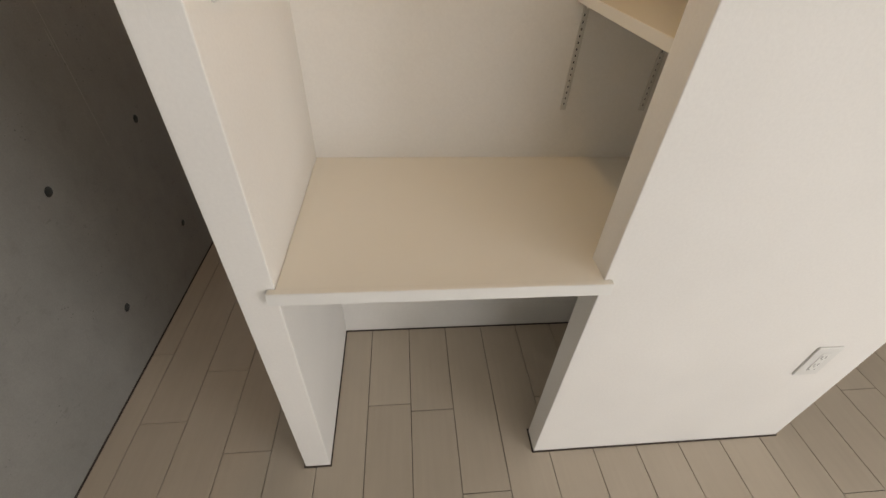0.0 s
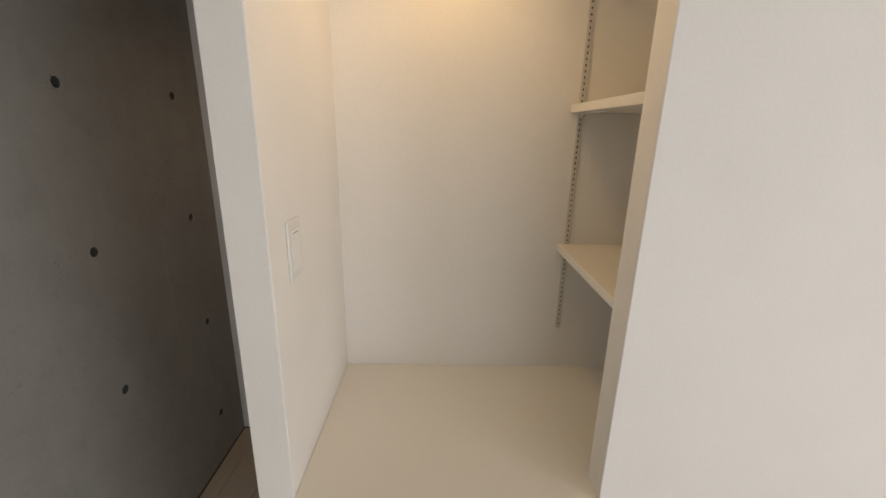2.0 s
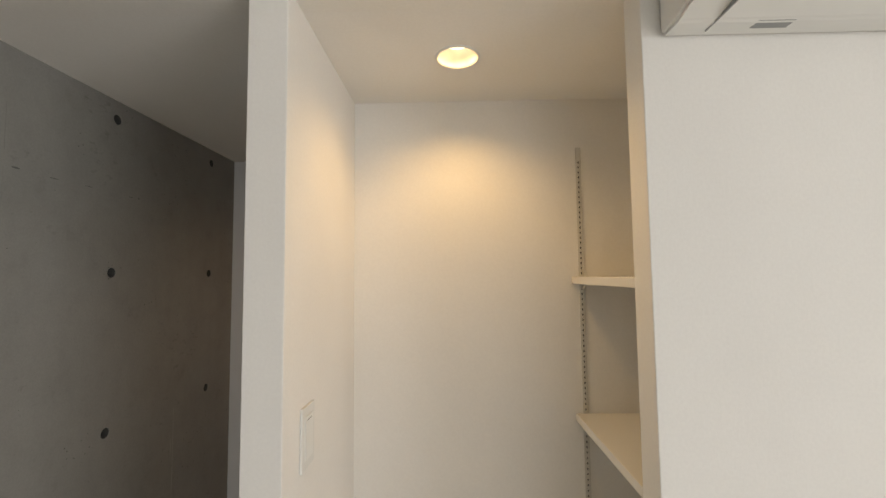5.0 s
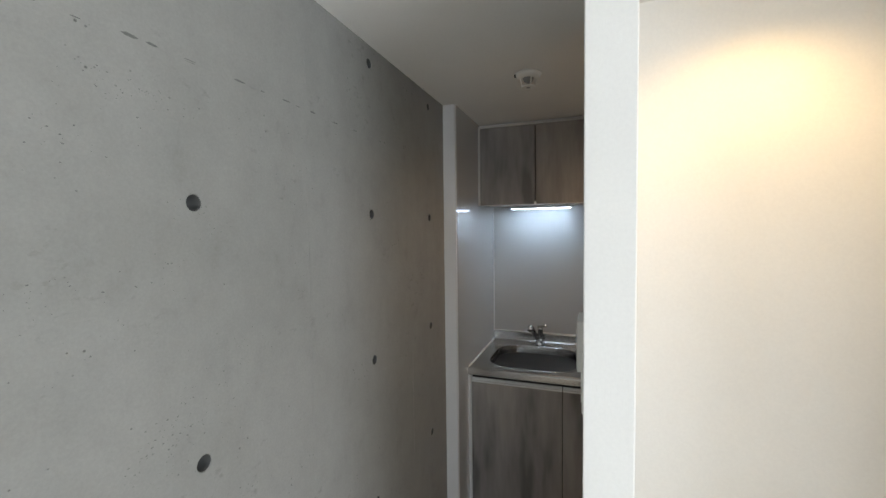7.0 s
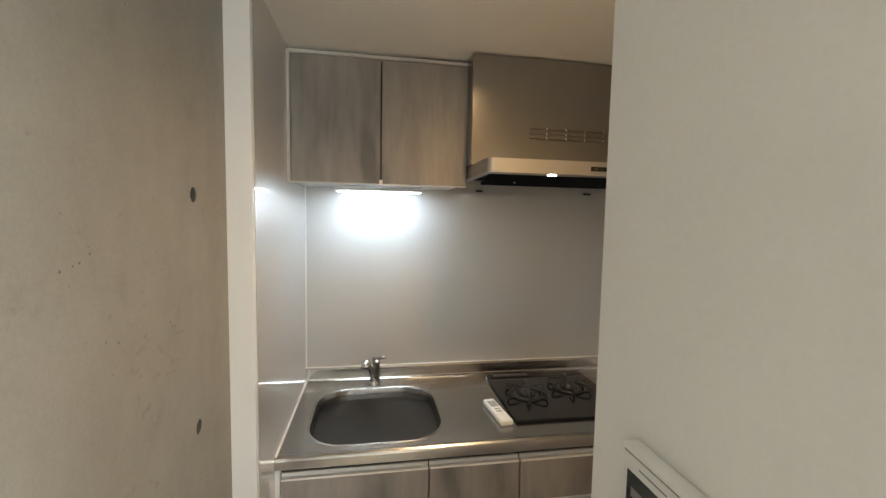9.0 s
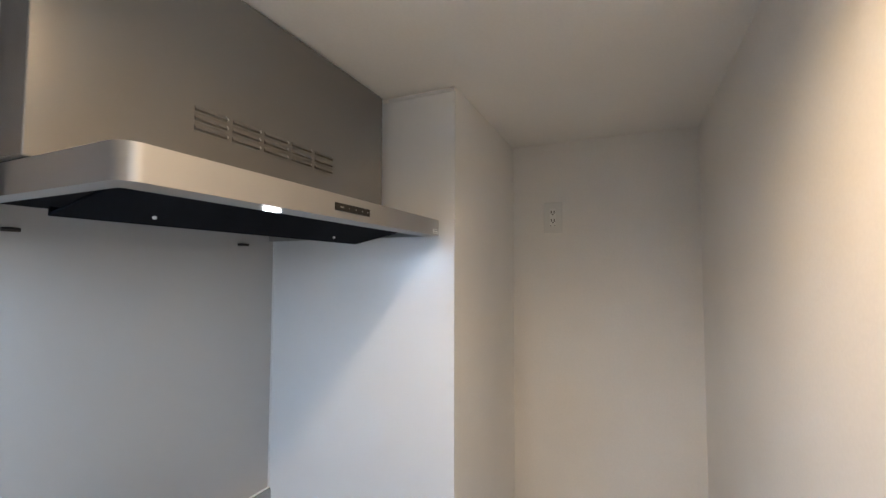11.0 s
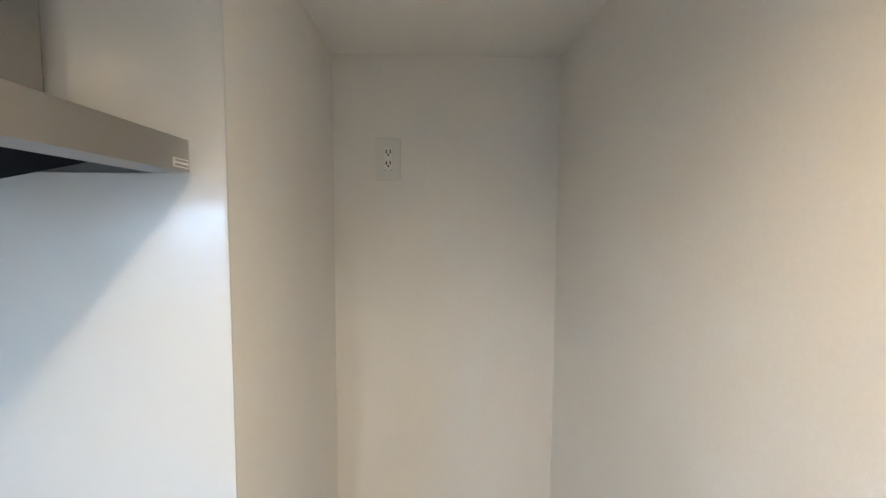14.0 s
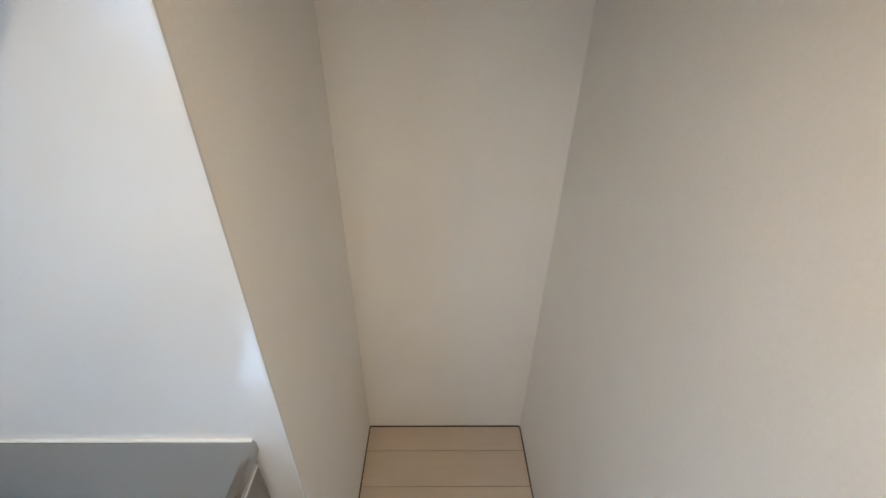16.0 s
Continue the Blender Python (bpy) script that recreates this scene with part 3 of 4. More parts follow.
def heater_control():
    t = new("heater_control")
    tagged(t, "white water heater control panel with a dark display and round buttons", "control panel")
    part("case", boxed(-0.0625, 0.0625, -0.020, 0, -0.060, 0.060, bevel=0.003, seg=3), M_WHITE, t)
    part("face_joint", boxed(-0.0565, 0.0565, -0.0204, -0.0195, -0.0545, 0.0545), M_MARK, t, "thin grey joint round the front")
    part("face", boxed(-0.0553, 0.0553, -0.0216, -0.0198, -0.0345, 0.0533, bevel=0.0008), M_PLATE, t, "flat off-white front")
    part("flap", boxed(-0.0553, 0.0553, -0.0216, -0.0198, -0.0533, -0.0357, bevel=0.0008), M_WHITE, t)
    part("display", boxed(-0.048, 0.0268, -0.0223, -0.0215, -0.008, 0.037, bevel=0.0004), M_LCD, t, "black glossy display window")
    part("display_digit", boxed(-0.040, -0.006, -0.0226, -0.0223, 0.012, 0.022), M_MARK, t, "faint grey digits")
    part("button", sharpen(boxed(0.0085, 0.0225, -0.0240, -0.0222, 0.001, 0.032, bevel=0.0008)), M_WHITE, t, "tall white button over the display")
    for x, z, q, m in ((0.036, 0.0145, 0.0100, M_KEYBLUE), (0.034, -0.0225, 0.0100, M_GREY), (0.0125, -0.018, 0.0058, M_GREY), (-0.0085, -0.0186, 0.0045, M_GREY)):
        g = bmesh.new()
        tube(g, (x, -0.0224, z), q, q * 0.94, 0.0022, 22, "Y")
        part("button", g, m, t, "round grey button", True)
        ringed = bmesh.new()
        tube(ringed, (x, -0.0218, z), q + 0.0014, q + 0.0014, 0.0006, 22, "Y")
        part("button_ring", ringed, M_MARK, t)
    part("text_bar", boxed(-0.030, 0.010, -0.0219, -0.0215, 0.0445, 0.0462), M_MARK, t)
    part("text_bar", boxed(-0.052, -0.042, -0.0219, -0.0215, -0.0225, -0.0212), M_MARK, t)
    t.matrix_world = pose(0.003, 1.1425, 1.2645, 0, 0, -90)
    return t


heater_control()


def smoke_alarm():
    t = thing("smoke_alarm", (-0.204, 1.60, LOW_Z), "round white smoke alarm on the passage ceiling", "smoke alarm")
    part("base", lathe([(0.0004, -0.0002), (0.050, -0.0002), (0.050, -0.009), (0.046, -0.013), (0.038, -0.020), (0.0004, -0.021)], 36), M_WHITE, t, "", True)
    for k in range(4):
        a = 0.5 + k * math.pi / 2
        c, s = math.cos(a), math.sin(a)
        part("rib", sweep([(0.031 * c, 0.031 * s, -0.019), (0.026 * c, 0.026 * s, -0.057)], 0.0022, 8), M_WHITE, t)
    part("inlet", lathe([(0.022, -0.020), (0.017, -0.034), (0.006, -0.040), (0.006, -0.052)], 24), M_GREY, t, "grey sensing chamber", True)
    part("cap", lathe([(0.022, -0.0545), (0.0275, -0.0545), (0.0275, -0.0605), (0.023, -0.062), (0.0215, -0.0595), (0.016, -0.0605), (0.0004, -0.0605), (0.0004, -0.056), (0.022, -0.0545)], 30), M_WHITE, t, "", True)
    part("side_mark", boxed(-0.0515, -0.0455, -0.020, -0.008, -0.0155, -0.004, bevel=0.001), M_DARK, t, "small black slot at the rim of the base")
    part("indicator", lathe([(0.007, -0.0600), (0.007, -0.0618), (0.0004, -0.0618)], 14), M_GREY, t)
    return t


smoke_alarm().scale = (0.93, 0.93, 0.82)


def air_conditioner():
    t = thing("air_conditioner", (1.136, 0.724, 1.99), "white wall-mounted air conditioner above the broad front wall", "air conditioner")
    prof = [(0, 0.003), (-0.05, 0.0), (-0.16, 0.022), (-0.215, 0.060), (-0.228, 0.11), (-0.228, 0.255), (-0.212, 0.275), (0, 0.28)]
    b = bmesh.new()
    r = [[b.verts.new((x, y, z)) for y, z in prof] for x in (-0.398, 0.398)]
    b.faces.new(r[0])
    b.faces.new(r[1][::-1])
    for i in range(len(prof)):
        j = (i + 1) % len(prof)
        b.faces.new((r[0][j], r[0][i], r[1][i], r[1][j]))
    bmesh.ops.recalc_face_normals(b, faces=b.faces)
    bmesh.ops.bevel(b, geom=b.edges[:], offset=0.006, segments=2, affect="EDGES")
    part("case", b, M_WHITE, t)
    f = bmesh.new()
    box(f, -0.33, 0.36, -0.004, 0.004, -0.045, 0.045, bevel=0.002)
    f.transform(Matrix.Translation((0, -0.192, 0.038)) @ Matrix.Rotation(radians(-38 + 90), 4, "X"))
    part("louvre", f, M_WHITE, t, "closed white air louvre")
    part("seam", boxed(-0.332, -0.330, -0.17, -0.02, -0.0005, 0.012), M_GREY, t)
    part("label_plate", boxed(-0.26, -0.20, -0.047, -0.025, 0.0006, 0.0022), M_GREY, t, "small grey label")
    return t


air_conditioner()


# ---- kitchen ----
structure("panel_kitchen_back", boxed(-0.5655, 0.811, 2.584, 2.588, 0.80, LOW_Z), M_PANEL, "smooth glossy grey kitchen wall panel")
structure("panel_kitchen_west", boxed(-0.5655, -0.5625, 1.858, 2.5838, 0.0, LOW_Z), M_PANELSIDE, "smooth glossy grey kitchen wall panel")
structure("panel_kitchen_east", boxed(0.8075, 0.811, 1.9465, 2.5838, 0.006, 2.092, bevel=0.0008), M_PANELW, "smooth glossy white kitchen wall panel")
structure("trim_panel_edge", boxed(0.8065, 0.8115, 1.9435, 1.9463, 0.006, 2.092), M_TRIM, "thin white edging of the kitchen wall panel")
structure("trim_panel_top", boxed(0.8060, 0.811, 1.9465, 2.15, 2.0925, 2.100), M_TRIM, "thin white strip above the kitchen wall panel")

structure("trim_corner_west", boxed(-0.5624, -0.5580, 2.5795, 2.5838, 0.908, 1.681), M_TRIM, "thin white sealant in the panel corner")
structure("trim_corner_east", boxed(0.8035, 0.8073, 2.5800, 2.5838, 0.908, 2.10), M_TRIM, "thin white sealant in the panel corner")
CW, CE, CF, CT = -0.5622, 0.8072, 2.005, 0.862      # worktop's ends, front and top


def worktop():
    t = thing("kitchen_worktop", (0, 0, 0), "brushed stainless steel worktop with an inset sink and a low upstand", "worktop")
    sx, sy = -0.269, 2.262
    ring = round_rect(0.440, 0.412, 0.125, 8)
    top = bmesh.new()
    inner = holed(top, CW, CE - 0.4, CF + 0.022, 2.562, sx, sy, ring, lambda u, v: (u, v, CT))
    top.faces.new([top.verts.new(p) for p in ((CE - 0.4, CF + 0.022, CT), (CE, CF + 0.022, CT), (CE, 2.562, CT), (CE - 0.4, 2.562, CT))])
    bmesh.ops.recalc_face_normals(top, faces=top.faces)
    # rolled front edge and turned-up back
    prof = [(CF + 0.022, CT), (CF + 0.016, CT + 0.0015), (CF + 0.009, CT + 0.0015), (CF + 0.003, CT - 0.003), (CF, CT - 0.010), (CF, CT - 0.034), (CF + 0.004, CT - 0.038), (CF + 0.03, CT - 0.038)]
    back = [(2.562, CT), (2.5665, CT + 0.0012), (2.5705, CT + 0.0042), (2.572, CT + 0.0085), (2.573, CT + 0.047), (2.576, CT + 0.053), (2.5835, CT + 0.054)]
    for line in (prof, back):
        r = [[top.verts.new((x, y, z)) for y, z in line] for x in (CW, CE)]
        for i in range(len(line) - 1):
            top.faces.new((r[0][i], r[0][i + 1], r[1][i + 1], r[1][i]))
    part("sheet", top, M_STEEL, t)
    side = bmesh.new()
    box(side, CW, CW + 0.007, CF + 0.004, 2.566, CT + 0.0002, CT + 0.0055, bevel=0.002)
    part("end_seal", side, M_WHITE, t, "white sealant along the wall")
    part("end_seal", boxed(CE - 0.007, CE, CF + 0.004, 2.566, CT + 0.0002, CT + 0.0065, bevel=0.002), M_WHITE, t, "white sealant along the wall")
    part("back_seal", boxed(CW, CE, 2.577, 2.5838, CT + 0.0542, CT + 0.0575, bevel=0.001), M_WHITE, t, "white sealant along the wall")
    bowl = bmesh.new()
    levels = [(1.0, 0), (0.985, -0.006), (0.965, -0.02), (0.94, -0.13), (0.88, -0.158), (0.70, -0.168), (0.12, -0.174)]
    rings = [[bowl.verts.new((sx + a * k, sy + b * k, CT + z)) for a, b in ring] for k, z in levels]
    for p, q in zip(rings, rings[1:]):
        for i in range(len(ring)):
            j = (i + 1) % len(ring)
            bowl.faces.new((p[j], p[i], q[i], q[j]))
    bowl.faces.new(rings[-1])
    bmesh.ops.recalc_face_normals(bowl, faces=bowl.faces)
    bmesh.ops.reverse_faces(bowl, faces=bowl.faces)
    part("sink_bowl", bowl, M_BOWL, t, "rounded stainless sink bowl", True)
    rim = bmesh.new()
    lip = [[rim.verts.new((sx + a * k, sy + b * k, CT + z)) for a, b in ring] for k, z in ((1.0, 0.0002), (1.012, 0.0022), (1.028, 0.0022), (1.036, 0.0002))]
    for p, q in zip(lip, lip[1:]):
        for i in range(len(ring)):
            j = (i + 1) % len(ring)
            rim.faces.new((p[i], p[j], q[j], q[i]))
    part("sink_rim", rim, M_STEEL, t, "", True)
    drain = lathe([(0.045, -0.1715), (0.042, -0.1725), (0.030, -0.1745), (0.0004, -0.1735)], 28)
    drain.transform(Matrix.Translation((sx, sy, CT + 0.002)))
    part("drain", drain, M_CHROME, t, "round chrome drain cover", True)


worktop()


def faucet():
    t = thing("kitchen_faucet", (-0.278, 2.514, CT + 0.0006), "chrome single-lever kitchen tap behind the sink", "tap")
    part("base", lathe([(0.0004, 0), (0.024, 0), (0.024, 0.004), (0.020, 0.009), (0.018, 0.024), (0.0004, 0.026)], 28), M_CHROME, t, "", True)
    body = lathe([(0.0155, 0.004), (0.0155, 0.030), (0.0145, 0.034), (0.0145, 0.088), (0.0165, 0.090), (0.0165, 0.098), (0.012, 0.104), (0.0004, 0.105)], 28)
    body.transform(Matrix.Translation((0.009, 0, 0)))
    part("body", body, M_CHROME, t, "", True)
    part("spout", sweep([(-0.004, -0.008, 0.018), (-0.012, -0.030, 0.052), (-0.021, -0.060, 0.092), (-0.029, -0.086, 0.120), (-0.033, -0.100, 0.124)], 0.0125, 14), M_CHROME, t, "", True)
    part("spout_end", sweep([(-0.033, -0.098, 0.126), (-0.036, -0.113, 0.104)], 0.0160, 16), M_CHROME, t, "", True)
    part("lever", sweep([(-0.006, 0, 0.106), (0.012, -0.004, 0.109), (0.032, -0.012, 0.115), (0.046, -0.018, 0.118)], 0.0065, 12), M_CHROME, t, "", True)


faucet()

FRONT = 2.0


def lower_unit(x0, x1, fronts, label):
    t = thing("kitchen_base_cabinet", ((x0 + x1) / 2, 2.292, 0), label, "kitchen cabinet", "kitchen base cabinets")
    w = (x1 - x0) / 2
    body = bmesh.new()
    box(body, -w, w, -0.258, 0.28, 0.10, 0.8235)
    box(body, -w, w, -0.22, 0.28, 0.0, 0.10)
    part("body", body, M_DARK, t, "dark carcass with a set-back plinth")
    for a, b, z0, z1, name in fronts:
        p = part(name, boxed(a - (x0 + x1) / 2, b - (x0 + x1) / 2, -0.280, -0.2595, z0, z1 - 0.018, bevel=0.0012), M_WOOD, t, "grey wood-grain front")
        h = bmesh.new()
        box(h, a - (x0 + x1) / 2, b - (x0 + x1) / 2, -0.2795, -0.2595, z1 - 0.0175, z1 - 0.0115)
        box(h, a - (x0 + x1) / 2, b - (x0 + x1) / 2, -0.2665, -0.2595, z1 - 0.0115, z1)
        part("grip_profile", h, M_TRIM, p, "slim aluminium grip profile")


lower_unit(-0.548, 0.182, [(-0.546, -0.113, 0.105, 0.806, "door"), (-0.109, 0.181, 0.105, 0.806, "door")], "grey wood-grain sink cabinet with two doors under the worktop")
lower_unit(0.183, 0.800, [(0.186, 0.798, 0.655, 0.806, "drawer_front"), (0.186, 0.798, 0.105, 0.649, "drawer_front")], "grey wood-grain drawer cabinet under the stove")
structure("trim_cabinet_filler", boxed(-0.5622, -0.5485, 2.012, 2.58, 0.0, 0.823), M_TRIM, "narrow pale filler strip beside the base cabinet")


def upper_cabinet():
    t = thing("kitchen_wall_cabinet", (-0.2605, 2.40, 1.682), "grey wood-grain wall cabinet with two doors above the sink", "kitchen cabinet")
    body = bmesh.new()
    box(body, -0.300, 0.296, -0.148, 0.183, 0.0, 0.42)
    part("body", body, M_TRIM, t, "pale carcass")
    edge = bmesh.new()
    box(edge, -0.3015, -0.293, -0.1695, -0.1485, -0.009, 0.4095)
    box(edge, -0.2925, 0.300, -0.1695, -0.1485, 0.401, 0.4095)
    box(edge, -0.2925, 0.2955, -0.167, -0.150, -0.0115, -0.0085)
    part("edge_strip", edge, M_EDGE, t, "pale strips round the doors")
    for a, b in ((-0.2915, -0.0025), (0.0025, 0.2955)):
        part("door", boxed(a, b, -0.168, -0.1485, -0.008, 0.399, bevel=0.0012), M_WOOD, t, "grey wood-grain door")
    # black strip over the pale carcass paints the shade between the doors
    part("door_gap_shade", boxed(-0.0023, 0.0023, -0.1505, -0.1488, -0.008, 0.399), M_DARK, t, "dark strip for the shade in the gap between the doors")
    part("catch", boxed(-0.0055, 0.0055, -0.1735, -0.1685, -0.010, 0.004, bevel=0.001), M_WHITE, t, "small white door catch")
    # likewise a black strip for the shade between cabinet and hood
    part("side_gap_shade", boxed(0.2962, 0.2985, -0.150, 0.183, -0.002, 0.41), M_DARK, t)


upper_cabinet()


def lamp_bar():
    t = thing("under_cabinet_lamp", (-0.262, 2.475, 1.682), "slim silver lamp bar, lit cool white, under the wall cabinet", "lamp")
    part("housing", boxed(-0.172, 0.172, -0.022, 0.022, -0.0215, -0.0045, bevel=0.002), M_TRIM, t)
    part("diffuser", boxed(-0.160, 0.160, -0.016, 0.016, -0.0236, -0.0216, bevel=0.0006, seg=1), M_GLOW_COOL, t, "glowing white diffuser")


lamp_bar()


def range_hood():
    t = thing("range_hood", (0.4125, 2.28, 1.695), "flat silver range hood with tall grey box and lit lamp", "range hood")
    part("box", boxed(-0.3795, 0.3775, -0.120, 0.303, 0.046, 0.405, bevel=0.002), M_HOODBOX, t, "tall grey box")
    skirt = bmesh.new()
    X0, X1, Y0, Y1 = -0.3725, 0.3725, -0.300, 0.303
    ring_o, ring_i, ring_u = [], [], []
    rr = 0.022
    outer = [(X0, Y1), (X0, Y0 + rr)] + [(X0 + rr - rr * math.cos(a), Y0 + rr - rr * math.sin(a)) for a in (0.26, 0.52, 0.79, 1.05, 1.31)] + [(X0 + rr, Y0), (X1, Y0), (X1, Y1)]
    bot = [skirt.verts.new((x, y, 0.004)) for x, y in outer]
    topv = [skirt.verts.new((x, y, 0.045)) for x, y in outer]
    for i in range(len(outer) - 1):
        skirt.faces.new((bot[i], bot[i + 1], topv[i + 1], topv[i]))
    skirt.faces.new(topv)
    n = len(outer)
    inn = [(X0 + 0.020, Y1)] + [(X0 + 0.020 + 0.0005 * k, Y0 + 0.0405 - 0.0005 * k) for k in range(6)] + [(X0 + 0.0235, Y0 + 0.038), (X1 - 0.008, Y0 + 0.038), (X1 - 0.008, Y1)]
    inv = [skirt.verts.new((x, y, 0.002)) for x, y in inn]
    for i in range(n - 1):
        skirt.faces.new((bot[i + 1], bot[i], inv[i], inv[i + 1]))
    bmesh.ops.remove_doubles(skirt, verts=skirt.verts, dist=1e-5)
    bmesh.ops.recalc_face_normals(skirt, faces=skirt.faces)
    part("canopy", sharpen(skirt), M_HOOD, t, "flat silver canopy with rounded corner")
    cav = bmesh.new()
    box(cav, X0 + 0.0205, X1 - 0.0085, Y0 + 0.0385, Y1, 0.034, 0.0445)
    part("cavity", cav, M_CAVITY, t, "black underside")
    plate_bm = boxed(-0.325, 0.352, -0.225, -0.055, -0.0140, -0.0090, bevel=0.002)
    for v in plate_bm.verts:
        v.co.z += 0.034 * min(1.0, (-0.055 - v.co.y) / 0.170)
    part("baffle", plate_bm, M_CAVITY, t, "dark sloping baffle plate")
    for x in (-0.210, 0.208):
        part("baffle_clip", sweep([(x, -0.080, 0.033), (x - 0.002, -0.084, 0.014), (x - 0.010, -0.100, -0.008)], 0.0030, 8), M_TRIM, t)
        part("clip_tab", boxed(x - 0.005, x + 0.014, -0.098, -0.086, -0.001, 0.004, bevel=0.001), M_TRIM, t)
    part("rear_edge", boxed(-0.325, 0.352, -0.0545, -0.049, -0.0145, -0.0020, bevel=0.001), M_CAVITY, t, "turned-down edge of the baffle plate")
    part("lamp", boxed(-0.177, -0.151, -0.284, -0.275, 0.0002, 0.0026, bevel=0.0012, seg=3), M_GLOW_HOOD, t, "small lit oval lamp")
    part("control_strip", boxed(-0.049, 0.053, -0.3022, -0.2998, 0.0165, 0.0300, bevel=0.0006), M_STRIP, t, "black button strip")
    for x, w in ((-0.032, 0.0048), (-0.012, 0.0006), (0.008, 0.0014), (0.028, 0.0018), (0.045, 0.0016)):
        part("button_mark", boxed(x - w, x + w, -0.3026, -0.3021, 0.0222, 0.0244), M_MARK, t)
    part("sticker", boxed(0.339, 0.369, -0.3008, -0.2999, 0.008, 0.019), M_WHITE, t, "small white printed sticker")
    for a, z in ((0.341, 0.015), (0.341, 0.0095)):
        part("text_bar", boxed(a, a + 0.026, -0.3014, -0.3007, z, z + 0.0025), M_GREY, t)
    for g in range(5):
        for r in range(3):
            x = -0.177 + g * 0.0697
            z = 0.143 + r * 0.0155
            b = bmesh.new()
            v = [b.verts.new(p) for p in ((x, -0.1201, z + 0.006), (x + 0.0585, -0.1201, z + 0.006), (x + 0.0585, -0.1240, z - 0.001), (x + 0.001, -0.1240, z - 0.001), (x + 0.0585, -0.1201, z - 0.003), (x, -0.1201, z - 0.003))]
            b.faces.new((v[0], v[3], v[2], v[1]))
            b.faces.new((v[3], v[5], v[4], v[2]))
            b.faces.new((v[0], v[5], v[3]))
            b.faces.new((v[1], v[2], v[4]))
            p = part("vent_louvre", b, M_HOODBOX, t, "pressed vent louvre")
            part("vent_gap", boxed(x, x + 0.0585, -0.1206, -0.1200, z - 0.0055, z - 0.0035), M_SLOT, t, "dark slot under the louvre")
            # the glint on each louvre's right end is put in as trim white
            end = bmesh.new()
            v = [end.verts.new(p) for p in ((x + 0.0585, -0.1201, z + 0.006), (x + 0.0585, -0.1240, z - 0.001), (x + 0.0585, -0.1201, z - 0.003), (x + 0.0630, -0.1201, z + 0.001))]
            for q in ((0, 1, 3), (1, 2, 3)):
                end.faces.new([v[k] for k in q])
            part("vent_end_glint", end, M_TRIM, t, "slanted end of the louvre, coloured white for the glint on it")
    for x in (-0.2415, 0.269):
        part("wall_fixing", boxed(x - 0.014, x + 0.014, 0.285, 0.3035, -0.017, -0.009, bevel=0.002), M_DARK, t, "small black fixing at the wall")


range_hood()


def stove():
    t = thing("gas_stove", (0.4275, 2.32, CT), "two-burner gas stove with a black glass top and iron pan rests", "stove")
    part("glass_top", boxed(-0.2225, 0.2225, -0.210, 0.210, 0.0006, 0.010, bevel=0.0025), M_GLASSTOP, t, "black glass top")
    part("grill_vent", boxed(-0.19, -0.03, 0.170, 0.200, 0.0101, 0.0145, bevel=0.002), M_IRON, t, "slotted black grill vent")
    for k in range(8):
        part("vent_slot", boxed(-0.183 + k * 0.019, -0.172 + k * 0.019, 0.174, 0.196, 0.0146, 0.0150), M_SLOT, t)
    for cx, cy in ((0.088, 0.030), (-0.112, -0.010)):
        ring = lathe([(0.052, 0.0102), (0.052, 0.013), (0.043, 0.0145), (0.036, 0.0115)], 32)
        ring.transform(Matrix.Translation((cx, cy, 0)))
        part("drip_ring", ring, M_IRON, t, "", True)
        head = lathe([(0.028, 0.0102), (0.028, 0.019), (0.022, 0.026), (0.018, 0.030), (0.008, 0.033), (0.0004, 0.033)], 28)
        head.transform(Matrix.Translation((cx, cy, 0)))
        part("burner", head, M_IRON, t, "", True)
        loop = [(cx + 0.062 * math.cos(a), cy + 0.062 * math.sin(a), 0.0135) for a in [k * math.pi / 16 for k in range(33)]]
        rest = part("pan_rest", sweep(loop, 0.003, 8), M_IRON, t, "black iron pan rest", True)
        for k in range(6):
            a = k * math.pi / 3 + 0.3
            c, s_ = math.cos(a), math.sin(a)
            pts = [(0.030, 0.038), (0.060, 0.040), (0.082, 0.037), (0.088, 0.025), (0.084, 0.013), (0.064, 0.0125)]
            part("arm", sweep([(cx + rr * c, cy + rr * s_, zz) for rr, zz in pts], 0.0036, 8), M_IRON, rest, "curved black arm", True)
    for x in (0.150, 0.198):
        k = lathe([(0.018, 0.0102), (0.017, 0.026), (0.014, 0.029), (0.0004, 0.0295)], 24)
        k.transform(Matrix.Translation((x, -0.188, 0)))
        part("knob", k, M_IRON, t, "round black knob", True)


stove()


def remote():
    t = thing("remote_control", (0.158, 2.185, CT + 0.0004), "white air conditioner remote lying on the worktop", "remote control")
    t.rotation_euler = (0, 0, radians(6))
    part("case", boxed(-0.022, 0.022, -0.088, 0.088, 0.0, 0.020, bevel=0.006, seg=3), M_WHITE, t)
    part("display", boxed(-0.015, 0.015, 0.020, 0.066, 0.0195, 0.0206, bevel=0.0004), M_GREY, t, "grey display")
    for y in (0.002, -0.016):
        part("button", boxed(-0.011, 0.011, y - 0.004, y + 0.004, 0.0198, 0.0212, bevel=0.0005), M_GREY, t)
    part("button", boxed(-0.008, 0.008, -0.040, -0.030, 0.0198, 0.0212, bevel=0.0005), M_PLATE, t)


remote()

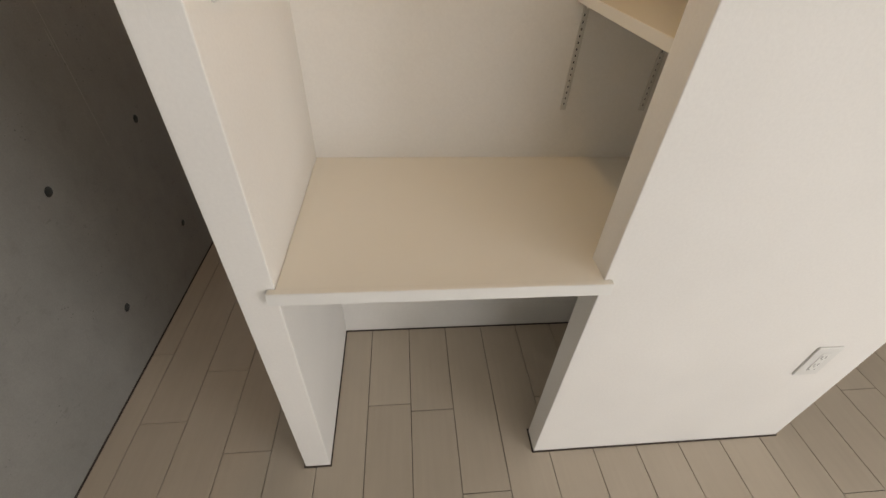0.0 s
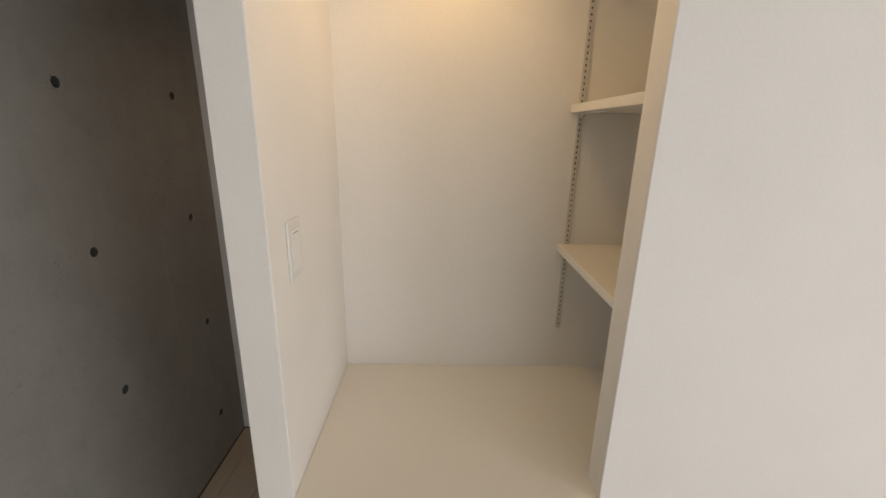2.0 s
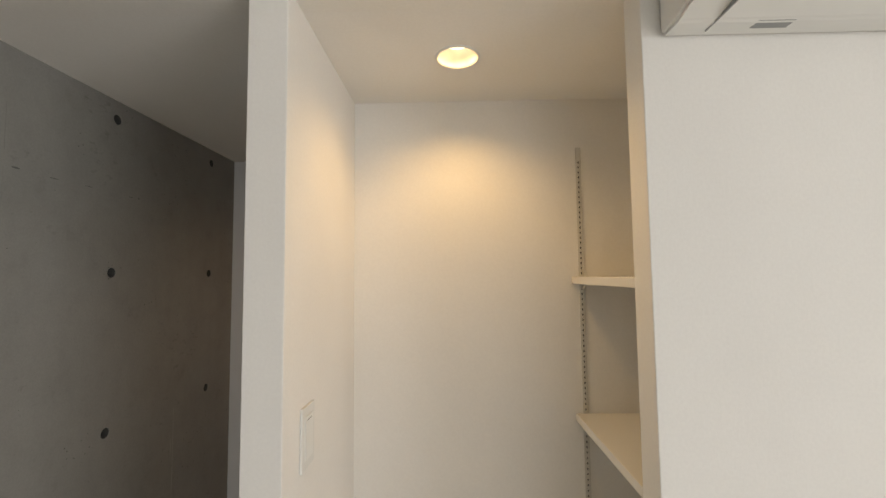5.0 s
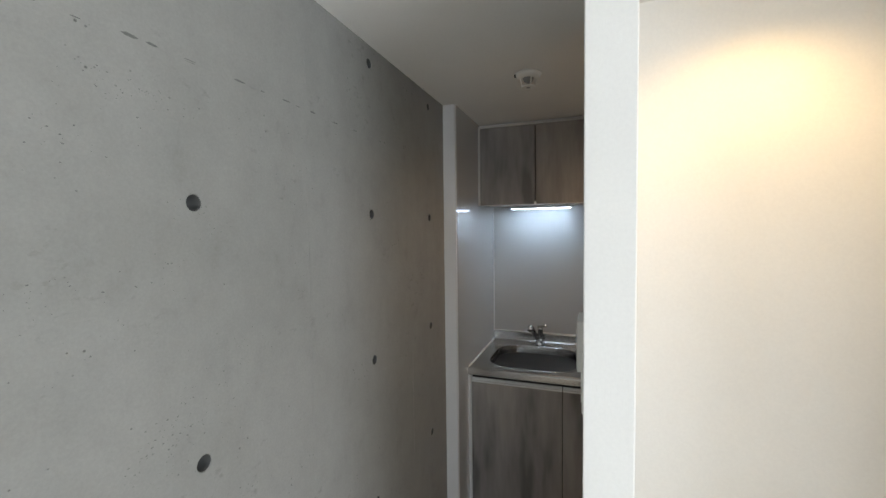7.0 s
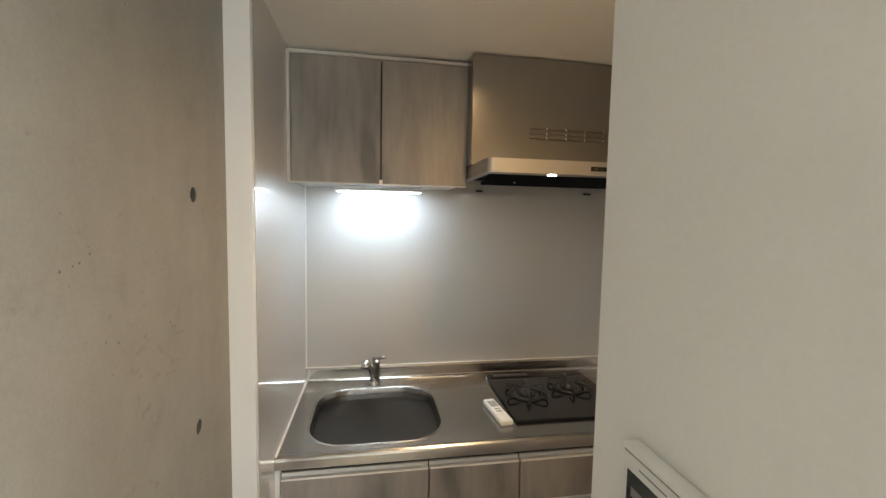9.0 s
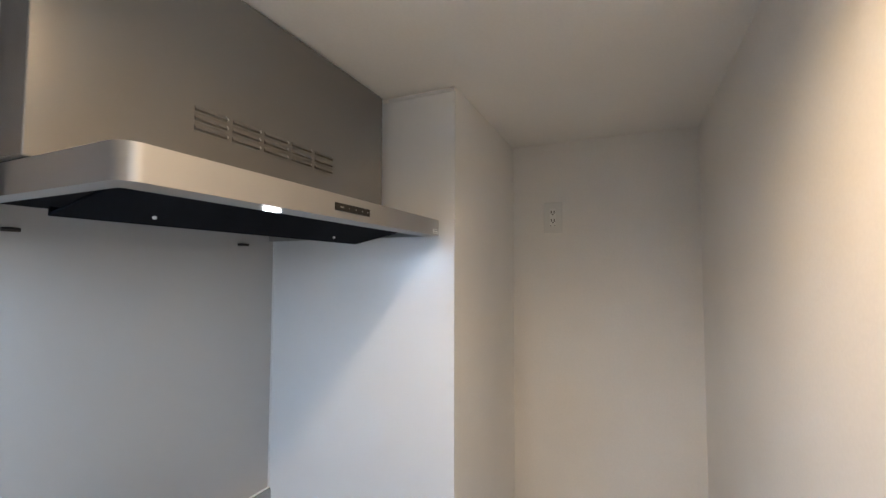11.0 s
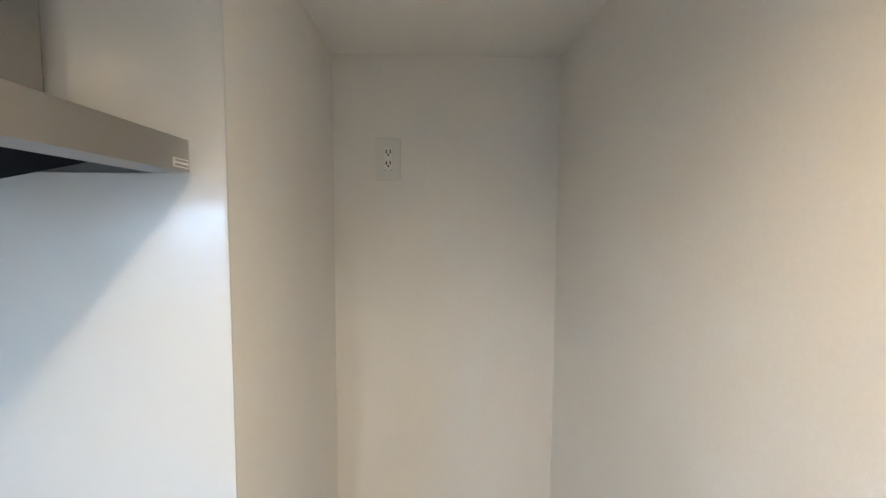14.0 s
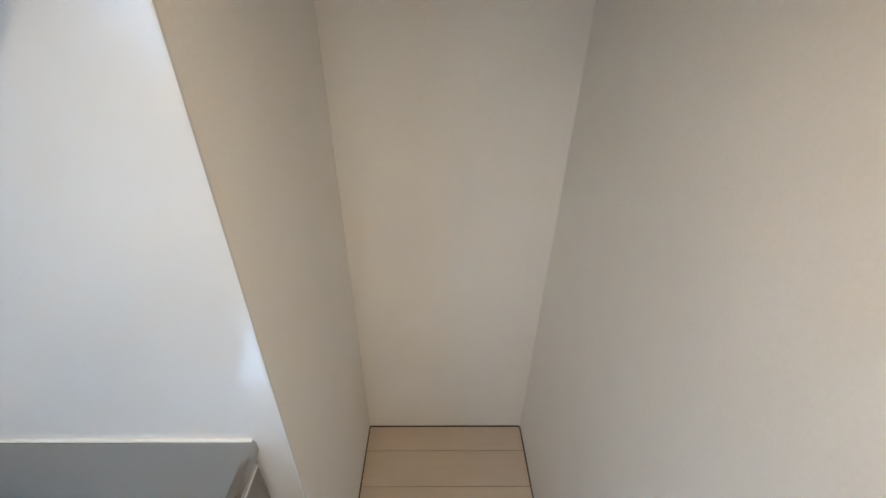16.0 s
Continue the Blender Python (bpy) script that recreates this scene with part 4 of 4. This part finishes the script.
# ---- floor, its planks last ----
floor = structure("floor", boxed(-0.86, EAST_X + 0.12, SOUTH_Y - 0.18, 2.70, -0.12, -0.0085), M_SUB, "floor of pale greige wood-look planks")
X_0, PW, PL, G = 0.0345, 0.1445, 0.90, 0.0011
START = {2: 0.883, 3: 0.618, -3: 1.076, -2: 0.781, -4: 0.892, -5: 1.158, 13: 0.868, 11: 0.539, 9: 0.50, 10: 0.40}
plank_mesh = {}


def plank_data(w, l):
    key = (round(w, 4), round(l, 3))
    if key not in plank_mesh:
        bm = bmesh.new()
        b = 0.0008
        lo = [bm.verts.new((x, y, -0.008)) for x, y in ((0, 0), (w, 0), (w, l), (0, l))]
        mid = [bm.verts.new((x, y, -b)) for x, y in ((0, 0), (w, 0), (w, l), (0, l))]
        hi = [bm.verts.new((x, y, 0)) for x, y in ((b, b), (w - b, b), (w - b, l - b), (b, l - b))]
        bm.faces.new(hi)
        for p, q in ((lo, mid), (mid, hi)):
            for i in range(4):
                j = (i + 1) % 4
                bm.faces.new((p[i], p[j], q[j], q[i]))
        me = bpy.data.meshes.new("plank")
        bm.to_mesh(me)
        bm.free()
        me.materials.append(M_PLANK)
        plank_mesh[key] = me
    return plank_mesh[key]


def lay(x0, w, y0, y1):
    o = new("plank", plank_data(w - 2 * G, y1 - y0 - 2 * G))
    o.location = (x0 + G, y0 + G, 0)
    o.parent = floor


# the nook's planks: their own rows, between the block's back and the kitchen
NX = [0.89, 1.0345, 1.179, 1.3235, 1.438]
for i, x in enumerate(NX[:-1]):
    lay(x, NX[i + 1] - x, 1.27, 1.96)
k = -5
while X_0 + k * PW < EAST_X:
    x0 = X_0 + k * PW
    w = PW
    if x0 < WALL_X:
        w -= WALL_X - 0.002 - x0
        x0 = WALL_X - 0.002
    s = START.get(k, 1.42 - 0.17 * ((k * 3) % 4))
    n = math.floor((SOUTH_Y - s) / PL)
    y = s + n * PL
    while y < 2.6:
        a, b = max(y, SOUTH_Y), min(y + PL, 2.60)
        if 0.84 < x0 < 1.40 and b > 1.27 and a < 1.96:
            if 1.27 - a > 0.03:
                lay(x0, w, a, 1.27)
        elif b - a > 0.03:
            lay(x0, w, a, b)
        y += PL
    k += 1
